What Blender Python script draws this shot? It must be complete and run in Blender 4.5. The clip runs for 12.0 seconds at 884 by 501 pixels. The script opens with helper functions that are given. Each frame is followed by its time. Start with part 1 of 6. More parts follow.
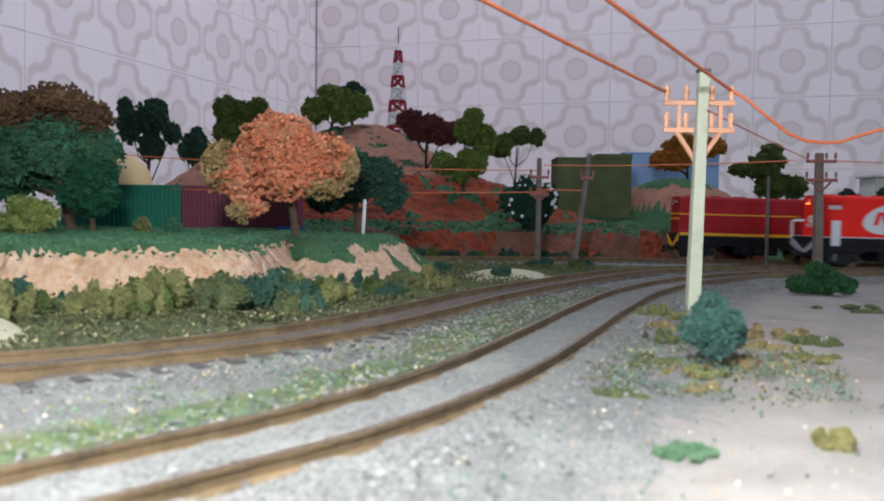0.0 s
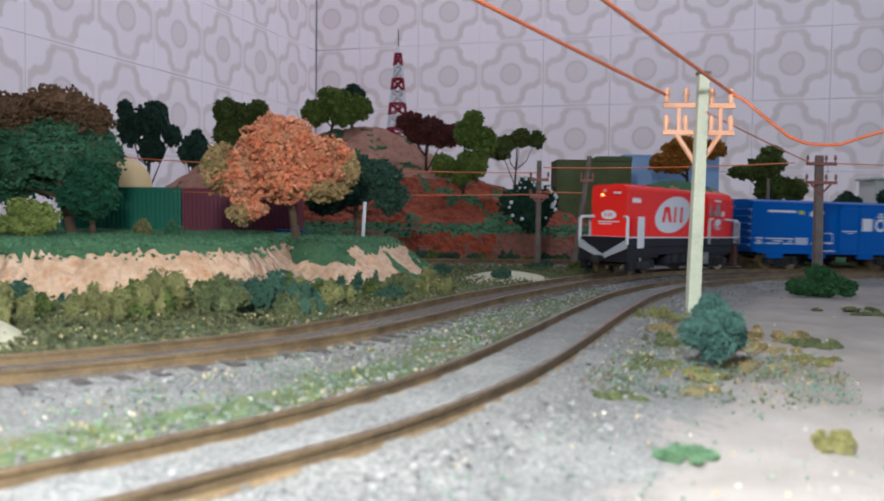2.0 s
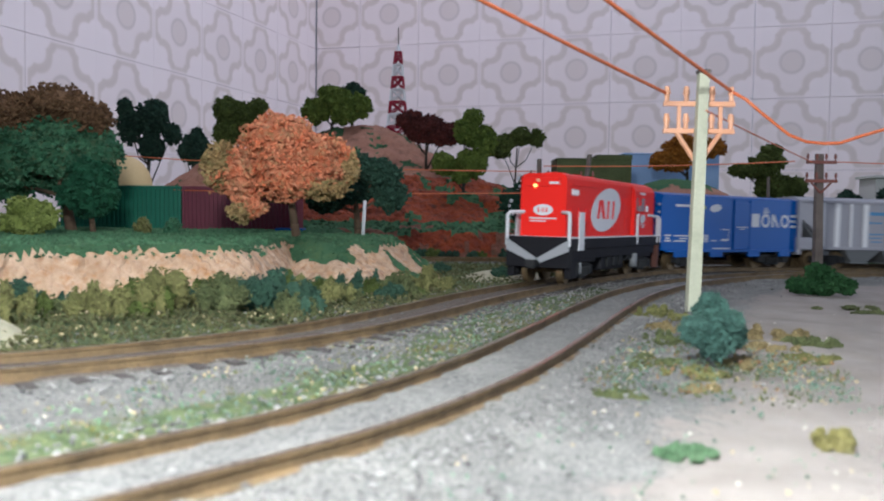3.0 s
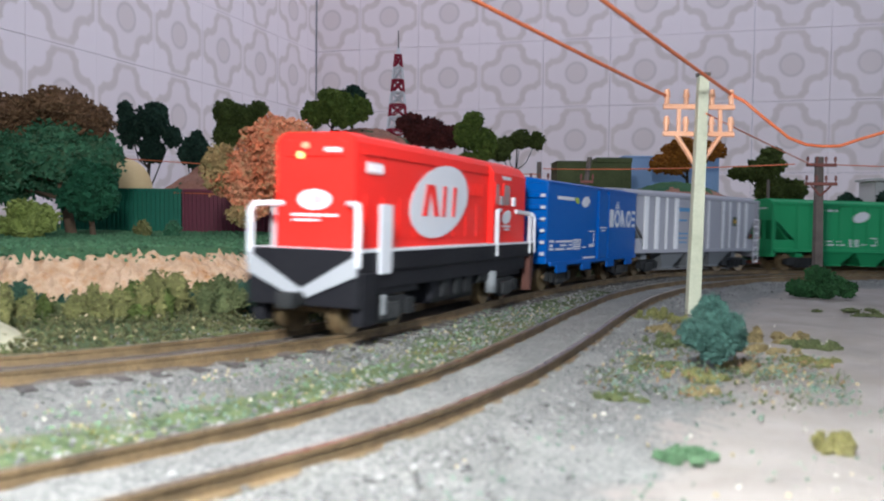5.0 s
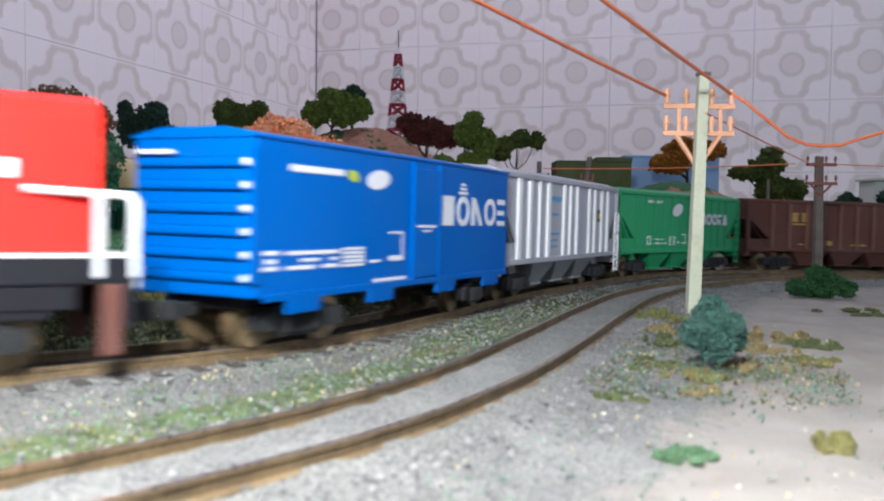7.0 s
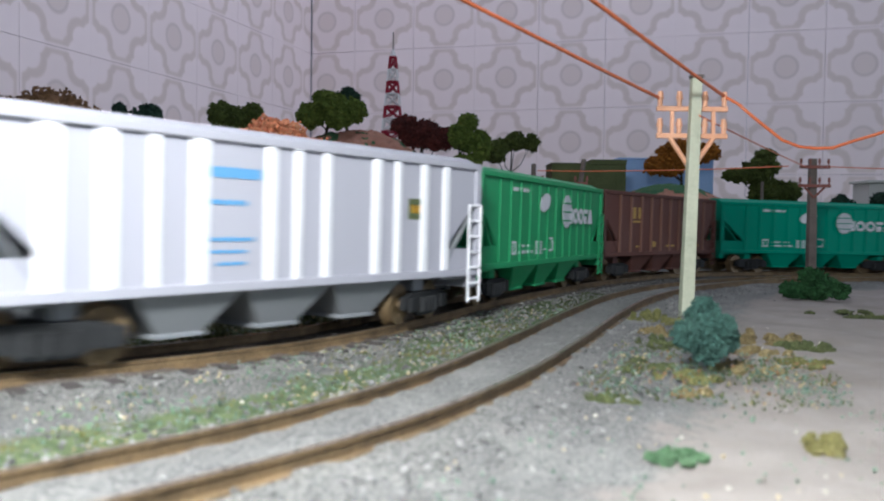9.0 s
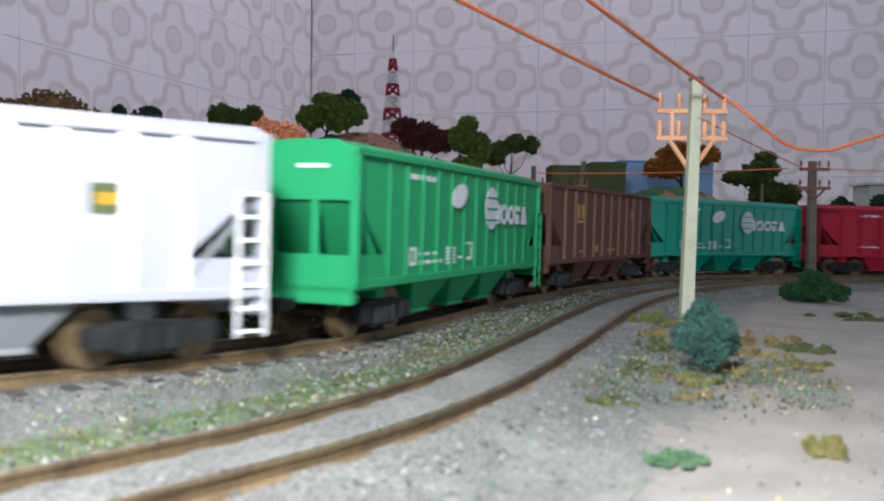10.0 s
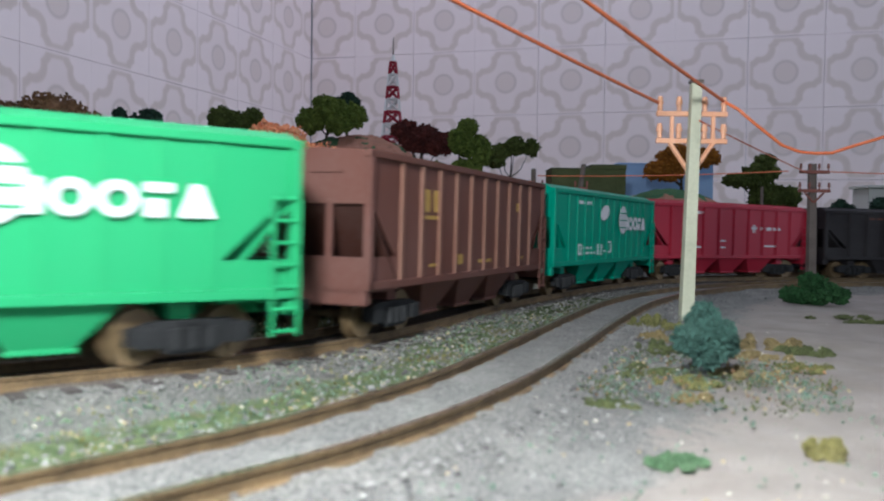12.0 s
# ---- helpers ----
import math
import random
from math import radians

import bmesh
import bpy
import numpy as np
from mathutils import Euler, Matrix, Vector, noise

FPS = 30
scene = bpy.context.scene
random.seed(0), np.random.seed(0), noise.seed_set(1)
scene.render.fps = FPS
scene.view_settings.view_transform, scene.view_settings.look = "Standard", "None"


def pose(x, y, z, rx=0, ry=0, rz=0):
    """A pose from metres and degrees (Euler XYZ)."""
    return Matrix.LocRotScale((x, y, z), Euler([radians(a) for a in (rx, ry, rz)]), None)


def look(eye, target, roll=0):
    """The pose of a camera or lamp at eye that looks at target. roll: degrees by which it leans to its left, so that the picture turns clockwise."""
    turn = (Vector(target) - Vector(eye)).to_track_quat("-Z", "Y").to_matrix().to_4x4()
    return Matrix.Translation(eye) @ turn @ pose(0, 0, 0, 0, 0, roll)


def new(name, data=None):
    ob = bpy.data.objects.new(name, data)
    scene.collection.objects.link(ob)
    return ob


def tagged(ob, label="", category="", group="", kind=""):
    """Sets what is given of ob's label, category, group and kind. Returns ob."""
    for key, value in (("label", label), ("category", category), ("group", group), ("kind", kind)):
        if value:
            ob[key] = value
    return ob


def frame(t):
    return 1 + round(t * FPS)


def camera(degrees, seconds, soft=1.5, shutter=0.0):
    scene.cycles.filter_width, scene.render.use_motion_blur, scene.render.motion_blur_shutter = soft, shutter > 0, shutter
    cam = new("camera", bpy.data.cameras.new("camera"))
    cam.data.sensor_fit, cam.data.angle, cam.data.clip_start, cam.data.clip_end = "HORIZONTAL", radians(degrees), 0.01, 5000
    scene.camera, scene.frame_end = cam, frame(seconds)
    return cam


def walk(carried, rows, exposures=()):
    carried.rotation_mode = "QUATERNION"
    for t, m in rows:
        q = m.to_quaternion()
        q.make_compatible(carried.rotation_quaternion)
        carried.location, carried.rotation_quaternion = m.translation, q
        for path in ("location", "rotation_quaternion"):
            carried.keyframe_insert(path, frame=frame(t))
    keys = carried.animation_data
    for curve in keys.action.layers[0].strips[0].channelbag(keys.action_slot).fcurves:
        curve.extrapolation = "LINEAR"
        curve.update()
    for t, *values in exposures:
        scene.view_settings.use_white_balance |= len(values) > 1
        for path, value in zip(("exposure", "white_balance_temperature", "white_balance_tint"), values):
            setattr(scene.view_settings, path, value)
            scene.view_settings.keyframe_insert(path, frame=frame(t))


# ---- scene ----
# A model railway on a board in a tiled room; a phone lies on the board and films the train.
cam = camera(53.75, 12.0, soft=2.0, shutter=0.9)


def eye_row(t, lift, pan=0.0):
    """Camera row: lift and pan are small turns in degrees."""
    p, y = radians(-2.34 + lift), radians(pan)
    eye = Vector((0.0006 * pan / 0.3, 0, 0.031))
    way = Vector((math.sin(y) * math.cos(p), math.cos(y) * math.cos(p), math.sin(p)))
    return t, look(eye, eye + way, 0.75)


walk(cam, [eye_row(0, 0), eye_row(0.5, 0.0), eye_row(1, 0.093), eye_row(1.5, 0.148), eye_row(2, 0.16), eye_row(2.5, 0.21),
           eye_row(2.8, 0.13), eye_row(3, 0.055), eye_row(3.2, 0.14), eye_row(4.8, 0.235), eye_row(5, 0.24), eye_row(5.5, 0.265),
           eye_row(6, 0.185), eye_row(6.5, 0.21), eye_row(7, 0.215), eye_row(7.2, 0.215), eye_row(8.8, 0.33, 0.3),
           eye_row(9, 0.365, 0.3), eye_row(9.5, 0.46, 0.3), eye_row(10, 0.515, 0.3), eye_row(10.5, 0.56, 0.3),
           eye_row(11, 0.585, 0.3), eye_row(11.5, 0.63, 0.3), eye_row(12, 0.69, 0.3)],
     exposures=[(0, 0.0, 5880, 11), (5.5, 0.0, 5880, 11), (7.2, -0.05, 5880, 11), (9, -0.28, 5880, 11), (12, -0.3, 5880, 11)])
cam.data.dof.use_dof, cam.data.dof.focus_distance, cam.data.dof.aperture_fstop = True, 0.55, 40

# ---- light: added fill lights (back, overhead, near the phone) and an assumed east window ----
world = bpy.data.worlds.new("world")
world.use_nodes = True
world.node_tree.nodes["Background"].inputs[0].default_value = (0.62, 0.66, 0.75, 1)
world.node_tree.nodes["Background"].inputs[1].default_value = 0.3
scene.world = world


def area_lamp(name, m, size_x, size_y, watts, colour):
    data = bpy.data.lights.new(name, "AREA")
    data.shape, data.size, data.size_y, data.energy, data.color = "RECTANGLE", size_x, size_y, watts, colour
    ob = new(name, data)
    ob.matrix_world = m
    return ob


# Added fill from behind the phone, where no window is known.
area_lamp("window_light", look((0.83, -3.5, 0.95), (0.0, 1.5, 0.3)), 1.7, 1.3, 20, (0.80, 0.90, 1.0))
# Unseen east window, assumed from the bright west wall and rail glints.
area_lamp("east_window_light", look((3.7, 0.29, 0.52), (-0.6, 1.3, 0.3)), 0.85, 0.9, 26, (0.84, 0.90, 1.0))
# Added overhead fill that brightens the tiled walls; no fitting is known there.
top_fill = bpy.data.lights.new("ceiling_bulb_light", "POINT")
top_fill.energy, top_fill.color, top_fill.shadow_soft_size = 18, (0.86, 0.91, 1.0), 0.07
new("ceiling_bulb_light", top_fill).location = (0.1, 1.0, 1.25)
# Added fill close above the phone, aimed down to brighten the foreground.
area_lamp("clip_lamp_light", look((-0.03, -0.005, 0.13), (-0.012, 0.13, 0.0)), 0.03, 0.03, 1.6, (1.0, 0.99, 0.92))


# ---- materials ----
def nodes_of(name):
    m = bpy.data.materials.new(name)
    m.use_nodes = True
    nt = m.node_tree
    return m, nt, nt.nodes["Principled BSDF"]


def sock(nt, s, v):
    if isinstance(v, bpy.types.NodeSocket):
        nt.links.new(v, s)
    else:
        s.default_value = v


def mth(nt, op, a, b=0.0, c=0.0):
    n = nt.nodes.new("ShaderNodeMath")
    n.operation = op
    for s, v in zip(n.inputs, (a, b, c)):
        sock(nt, s, v)
    return n.outputs[0]


def mixc(nt, f, a, b, mode="MIX"):
    n = nt.nodes.new("ShaderNodeMix")
    n.data_type, n.blend_type = "RGBA", mode
    sock(nt, n.inputs[0], f)
    sock(nt, n.inputs[6], a if isinstance(a, bpy.types.NodeSocket) else (*a, 1))
    sock(nt, n.inputs[7], b if isinstance(b, bpy.types.NodeSocket) else (*b, 1))
    return n.outputs[2]


def tex_noise(nt, coord, scale, detail=3.0, rough=0.55):
    n = nt.nodes.new("ShaderNodeTexNoise")
    n.inputs["Scale"].default_value, n.inputs["Detail"].default_value, n.inputs["Roughness"].default_value = scale, detail, rough
    nt.links.new(coord, n.inputs["Vector"])
    return n.outputs["Fac"]


def steps(nt, v, lo, hi):
    n = nt.nodes.new("ShaderNodeMapRange")
    n.clamp = True
    sock(nt, n.inputs[0], v)
    n.inputs[1].default_value, n.inputs[2].default_value = lo, hi
    return n.outputs[0]


def coords(nt, kind="Object"):
    return nt.nodes.new("ShaderNodeTexCoord").outputs[kind]


def bump(nt, bsdf, height, strength, distance):
    n = nt.nodes.new("ShaderNodeBump")
    n.inputs["Strength"].default_value, n.inputs["Distance"].default_value = strength, distance
    nt.links.new(height, n.inputs["Height"])
    nt.links.new(n.outputs[0], bsdf.inputs["Normal"])


def surface(name, c1, c2, rough=0.8, coarse=60, fine=600, relief=0.3, depth=0.0005, metal=0.0, spread=(0.35, 0.65), random_hue=0.0,
            dirt=None, coat=0.0, specular=0.5, cobble=0.0):
    """Two tones mixed by coarse and fine grain, with fine relief; dirt: a third tone in blotches."""
    m, nt, b = nodes_of(name)
    co = coords(nt)
    n1, n2 = tex_noise(nt, co, coarse), tex_noise(nt, co, fine, 4)
    f = steps(nt, mth(nt, "ADD", mth(nt, "MULTIPLY", n1, 0.6), mth(nt, "MULTIPLY", n2, 0.4)), *spread)
    col = mixc(nt, f, c1, c2)
    if dirt:
        d = tex_noise(nt, co, coarse * 2.3, 6, 0.7)
        col = mixc(nt, mth(nt, "MULTIPLY", steps(nt, d, 0.5, 0.72), dirt[3]), col, dirt[:3])
    if random_hue:
        g = nt.nodes.new("ShaderNodeNewGeometry").outputs["Random Per Island"]
        o = nt.nodes.new("ShaderNodeObjectInfo").outputs["Random"]
        v = mth(nt, "ADD", mth(nt, "MULTIPLY", mth(nt, "FRACT", mth(nt, "ADD", g, o)), 2 * random_hue), 1 - random_hue)
        hs = nt.nodes.new("ShaderNodeHueSaturation")
        nt.links.new(v, hs.inputs["Value"])
        nt.links.new(col, hs.inputs["Color"])
        col = hs.outputs[0]
    nt.links.new(col, b.inputs["Base Color"])
    b.inputs["Metallic"].default_value = metal
    b.inputs["Specular IOR Level"].default_value = specular
    b.inputs["Coat Weight"].default_value = coat
    sock(nt, b.inputs["Roughness"], mth(nt, "ADD", mth(nt, "MULTIPLY", mth(nt, "SUBTRACT", n2, 0.5), 0.25), rough))
    if cobble:
        vo = nt.nodes.new("ShaderNodeTexVoronoi")
        vo.inputs["Scale"].default_value = cobble
        nt.links.new(co, vo.inputs["Vector"])
        lump = mth(nt, "ADD", mth(nt, "MULTIPLY", mth(nt, "SUBTRACT", 1.0, vo.outputs["Distance"]), 1.2), mth(nt, "MULTIPLY", n2, 0.8))
        bump(nt, b, lump, relief, depth)
    elif relief:
        bump(nt, b, n2, relief, depth)
    return m


def plastic(name, c, rough=0.42, worn=0.12):
    """Painted model plastic: near plain, faintly dusty."""
    k = tuple(min(1, x * (1 - worn) + 0.25 * worn) for x in c)
    return surface(name, c, k, rough, 45, 900, 0.05, 0.0002, spread=(0.4, 0.8), specular=0.14)


def wall_tile_material(base, web, ring):
    m, nt, b = nodes_of("glazed_patterned_tile")
    co = coords(nt)
    xyz = nt.nodes.new("ShaderNodeSeparateXYZ")
    nt.links.new(co, xyz.inputs[0])
    u = mth(nt, "ABSOLUTE", mth(nt, "DIVIDE", xyz.outputs[0], 0.15))
    v = mth(nt, "ABSOLUTE", mth(nt, "DIVIDE", xyz.outputs[2], 0.15))
    du, dv = mth(nt, "SUBTRACT", 0.5, u), mth(nt, "SUBTRACT", 0.5, v)
    rc = mth(nt, "SQRT", mth(nt, "ADD", mth(nt, "MULTIPLY", du, du), mth(nt, "MULTIPLY", dv, dv)))
    ang = mth(nt, "ARCTAN2", dv, du)
    lobe = mth(nt, "MULTIPLY", mth(nt, "ABSOLUTE", mth(nt, "COSINE", mth(nt, "MULTIPLY", ang, 4.0))), 0.048)
    rf = mth(nt, "SUBTRACT", rc, lobe)
    rm = mth(nt, "SQRT", mth(nt, "ADD", mth(nt, "MULTIPLY", u, u), mth(nt, "MULTIPLY", v, v)))
    rd = mth(nt, "ADD", mth(nt, "MULTIPLY", mth(nt, "ADD", u, v), 0.55), mth(nt, "MULTIPLY", rm, 0.45))

    def band(r, a, z, s=0.012):
        return mth(nt, "MULTIPLY", steps(nt, r, a - s, a + s), mth(nt, "SUBTRACT", 1.0, steps(nt, r, z - s, z + s)))
    far = mth(nt, "MAXIMUM", u, v)
    star = mth(nt, "MULTIPLY", steps(nt, rf, 0.375, 0.405), mth(nt, "SUBTRACT", 1.0, steps(nt, far, 0.41, 0.44)))
    pale = tuple(0.8 * p + 0.2 * q for p, q in zip(base, web))
    line = tuple(0.86 * q for q in web)
    col = mixc(nt, band(rf, -0.5, 0.29, 0.014), web, base)
    col = mixc(nt, mth(nt, "MULTIPLY", band(rf, 0.33, 0.36, 0.02), 0.3), col, line)
    neck = mth(nt, "MAXIMUM", band(du, -0.5, 0.03), band(dv, -0.5, 0.03))
    col = mixc(nt, mth(nt, "MULTIPLY", neck, 0.85), col, base)
    col = mixc(nt, star, col, pale)
    col = mixc(nt, mth(nt, "MULTIPLY", band(rm, 0.125, 0.17, 0.015), 0.8), col, ring)
    col = mixc(nt, mth(nt, "MULTIPLY", band(rm, -0.2, 0.125, 0.015), 0.7), col, web)
    n = tex_noise(nt, co, 30, 5)
    col = mixc(nt, mth(nt, "MULTIPLY", n, 0.16), col, web)
    nt.links.new(col, b.inputs["Base Color"])
    b.inputs["Roughness"].default_value = 0.35
    bump(nt, b, tex_noise(nt, co, 22, 2), 0.08, 0.002)
    return m


M = dict(
    tile=wall_tile_material((0.97, 0.845, 0.865), (0.765, 0.645, 0.62), (0.66, 0.555, 0.54)),
    grout=surface("grey_grout", (0.3, 0.3, 0.36), (0.42, 0.41, 0.47), 0.95, 20, 300),
    plaster=surface("white_plaster", (0.62, 0.6, 0.58), (0.7, 0.68, 0.66), 0.9, 4, 60, 0.15, 0.001),
    floor=surface("brown_floor", (0.2, 0.14, 0.1), (0.3, 0.22, 0.16), 0.5, 6, 80),
    wood=surface("pine_board", (0.35, 0.22, 0.12), (0.48, 0.33, 0.2), 0.7, 30, 300),
    rail=surface("rust_brown_rail", (0.075, 0.05, 0.024), (0.2, 0.135, 0.066), 0.7, 200, 1500, 0.3, 0.0002, 0.25),
    railtop=surface("polished_rail_head", (0.11, 0.08, 0.055), (0.22, 0.165, 0.12), 0.3, 90, 900, 0.1, 0.0001, 0.6),
    sleeper=surface("dark_sleeper", (0.03, 0.027, 0.026), (0.07, 0.06, 0.055), 0.9, 200, 1500, 0.5, 0.0003),
    stone=surface("grey_ballast_stone", (0.092, 0.092, 0.09), (0.225, 0.222, 0.21), 0.9, 300, 1500, 0.4, 0.0002, random_hue=0.55),
    palestone=surface("pale_chip", (0.34, 0.32, 0.27), (0.5, 0.47, 0.38), 0.9, 300, 1500, 0.4, 0.0002, random_hue=0.4),
    rock=surface("tan_rock_face", (0.47, 0.3, 0.185), (0.64, 0.46, 0.325), 0.95, 110, 500, 1.0, 0.0022, dirt=(0.46, 0.2, 0.06, 0.9), cobble=240),
    redearth=surface("red_earth", (0.2, 0.03, 0.01), (0.36, 0.07, 0.02), 0.95, 60, 420, 1.0, 0.005, dirt=(0.035, 0.018, 0.012, 0.9), cobble=150),
    brownearth=surface("brown_earth", (0.14, 0.05, 0.032), (0.25, 0.1, 0.065), 0.95, 60, 420, 1.0, 0.004, dirt=(0.04, 0.05, 0.02, 0.6)),
    paleearth=surface("pale_red_earth", (0.3, 0.13, 0.085), (0.4, 0.2, 0.14), 0.95, 60, 420, 0.8, 0.003, dirt=(0.1, 0.05, 0.03, 0.6)),
    trunk=surface("bark", (0.07, 0.045, 0.025), (0.14, 0.09, 0.055), 0.95, 200, 1200, 0.7, 0.0008),
    darktrunk=surface("dark_bark", (0.02, 0.016, 0.012), (0.045, 0.035, 0.025), 0.95, 200, 1200, 0.7, 0.0008),
    concrete=surface("pale_green_concrete", (0.43, 0.45, 0.33), (0.55, 0.56, 0.43), 0.85, 60, 900, 0.3, 0.0003, dirt=(0.3, 0.31, 0.22, 0.5)),
    darkpole=surface("dark_weathered_pole", (0.09, 0.075, 0.065), (0.17, 0.14, 0.125), 0.9, 120, 900, 0.3, 0.0003),
    orange=surface("orange_plastic", (0.7, 0.33, 0.18), (0.76, 0.42, 0.26), 0.5, 80, 900, 0.05),
    wire=surface("orange_wire", (0.6, 0.13, 0.04), (0.7, 0.18, 0.06), 0.45, 80, 900, 0.05),
    redarm=surface("dull_red_insulator", (0.16, 0.05, 0.035), (0.24, 0.08, 0.06), 0.6, 80, 900, 0.05),
    tower_red=plastic("tower_red", (0.32, 0.02, 0.045)), tower_white=plastic("tower_white", (0.75, 0.74, 0.76)),
    olive=surface("olive_green_wall", (0.05, 0.066, 0.022), (0.105, 0.125, 0.05), 0.9, 30, 500, 0.3, 0.001),
    blue_wall=surface("pale_blue_wall", (0.27, 0.42, 0.72), (0.34, 0.5, 0.8), 0.8, 20, 400, 0.2, 0.0005),
    white_wall=surface("dirty_white_wall", (0.5, 0.48, 0.46), (0.6, 0.58, 0.56), 0.8, 20, 400, 0.2, 0.0005),
    green_metal=surface("green_corrugated_metal", (0.0, 0.12, 0.07), (0.01, 0.16, 0.1), 0.5, 40, 600, 0.1),
    maroon_metal=surface("maroon_corrugated_metal", (0.12, 0.012, 0.03), (0.17, 0.025, 0.05), 0.5, 40, 600, 0.1),
    cream=surface("cream_dome_paint", (0.6, 0.42, 0.2), (0.68, 0.5, 0.26), 0.7, 40, 500, 0.2, 0.0005),
    red=plastic("bright_red_paint", (0.74, 0.022, 0.015), 0.38, 0.03), deepred=plastic("dark_red_paint", (0.3, 0.01, 0.015), 0.5),
    black=plastic("black_underframe", (0.009, 0.009, 0.012), 0.55, 0.03), grey=plastic("dark_grey_bogie", (0.013, 0.014, 0.015), 0.6, 0.1),
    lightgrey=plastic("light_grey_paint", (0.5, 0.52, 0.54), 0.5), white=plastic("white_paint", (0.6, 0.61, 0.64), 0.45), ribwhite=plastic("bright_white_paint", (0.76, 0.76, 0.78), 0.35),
    yellow=plastic("yellow_paint", (0.75, 0.4, 0.02), 0.5), blue=plastic("blue_wagon_paint", (0.0, 0.085, 0.36), 0.4, 0.03),
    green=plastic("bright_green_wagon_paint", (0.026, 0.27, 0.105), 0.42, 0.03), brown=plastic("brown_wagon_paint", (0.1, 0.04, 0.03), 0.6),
    teal=plastic("sea_green_wagon_paint", (0.0, 0.235, 0.15), 0.42, 0.03), crimson=plastic("crimson_wagon_paint", (0.36, 0.018, 0.04), 0.5, 0.05),
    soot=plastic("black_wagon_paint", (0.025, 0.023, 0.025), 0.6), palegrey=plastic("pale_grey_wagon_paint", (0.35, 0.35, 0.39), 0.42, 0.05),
    wheel=surface("rusty_wheel_tread", (0.12, 0.085, 0.045), (0.24, 0.17, 0.09), 0.45, 200, 900, 0.1, 0.0001, 0.5),
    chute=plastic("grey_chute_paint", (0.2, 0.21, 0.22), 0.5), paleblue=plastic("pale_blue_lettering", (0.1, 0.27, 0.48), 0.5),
    badgegreen=plastic("yellow_green_badge", (0.35, 0.42, 0.03), 0.5),
    dullyellow=plastic("dull_yellow_lettering", (0.36, 0.23, 0.06), 0.6),
    cabglass=plastic("pale_cab_window", (0.3, 0.2, 0.2), 0.15), midgrey=plastic("mid_grey_paint", (0.3, 0.31, 0.33), 0.5),
    # The last one is brown with the end bay's shade put into it.
    pinkgrey=plastic("pale_pink_panel", (0.5, 0.32, 0.33), 0.5), tanrib=plastic("tan_brown_paint", (0.17, 0.085, 0.06), 0.6), slopeshade=plastic("dark_rust_paint", (0.05, 0.016, 0.01), 0.7))


# ---- mesh helpers ----
def part(name, bm, material, parent=None, label="", smooth=False):
    me = bpy.data.meshes.new(name)
    bm.to_mesh(me)
    bm.free()
    for f in me.polygons:
        f.use_smooth = smooth
    for m in material if isinstance(material, (list, tuple)) else (material,):
        me.materials.append(m)
    ob = new(name, me)
    if parent:
        ob.parent = parent
    if label:
        ob["label"] = label
    return ob


def root(name, m, label, category, group="", kind=""):
    ob = new(name)
    ob.empty_display_size = 0.01
    ob.matrix_world = m
    return tagged(ob, label, category, group, kind)


def box(bm, x0, x1, y0, y1, z0, z1, bevel=0.0):
    r = bmesh.ops.create_cube(bm, size=1, matrix=Matrix.LocRotScale(((x0 + x1) / 2, (y0 + y1) / 2, (z0 + z1) / 2), None, (x1 - x0, y1 - y0, z1 - z0)))
    if bevel:
        es = {e for v in r["verts"] for e in v.link_edges}
        bmesh.ops.bevel(bm, geom=list(es), offset=bevel, segments=2, affect="EDGES", profile=0.6)
    return bm


def boxes(*rows, bevel=0.0):
    bm = bmesh.new()
    for r in rows:
        box(bm, *r, bevel=bevel)
    return bm


def rod(bm, a, b, r, r2=None, seg=8):
    a, b = Vector(a), Vector(b)
    m = Matrix.Translation((a + b) / 2) @ (b - a).to_track_quat("Z", "Y").to_matrix().to_4x4()
    bmesh.ops.create_cone(bm, cap_ends=True, segments=seg, radius1=r, radius2=r if r2 is None else r2, depth=(b - a).length, matrix=m)
    return bm


def prism(bm, pts, y0, y1):
    """A polygon in the x-z plane, drawn out along y."""
    a = [bm.verts.new((x, y0, z)) for x, z in pts]
    b = [bm.verts.new((x, y1, z)) for x, z in pts]
    n = len(pts)
    bm.faces.new(a)
    bm.faces.new(b[::-1])
    for i in range(n):
        bm.faces.new((a[i], b[i], b[(i + 1) % n], a[(i + 1) % n]))
    bmesh.ops.recalc_face_normals(bm, faces=bm.faces[:])
    return bm


def prism_x(bm, pts, x0, x1):
    """A polygon in the y-z plane, drawn out along x."""
    a = [bm.verts.new((x0, y, z)) for y, z in pts]
    b = [bm.verts.new((x1, y, z)) for y, z in pts]
    n = len(pts)
    bm.faces.new(a)
    bm.faces.new(b[::-1])
    for i in range(n):
        bm.faces.new((a[i], b[i], b[(i + 1) % n], a[(i + 1) % n]))
    bmesh.ops.recalc_face_normals(bm, faces=bm.faces[:])
    return bm


def disc(bm, cx, cz, rx, rz, y, seg=40, tilt=0.0, thick=0.0002):
    """A flat oval plate facing +y."""
    pts = []
    for i in range(seg):
        a = 2 * math.pi * i / seg
        x, z = rx * math.cos(a), rz * math.sin(a)
        pts.append((cx + x + z * tilt, cz + z))
    return prism(bm, pts, y, y + thick)


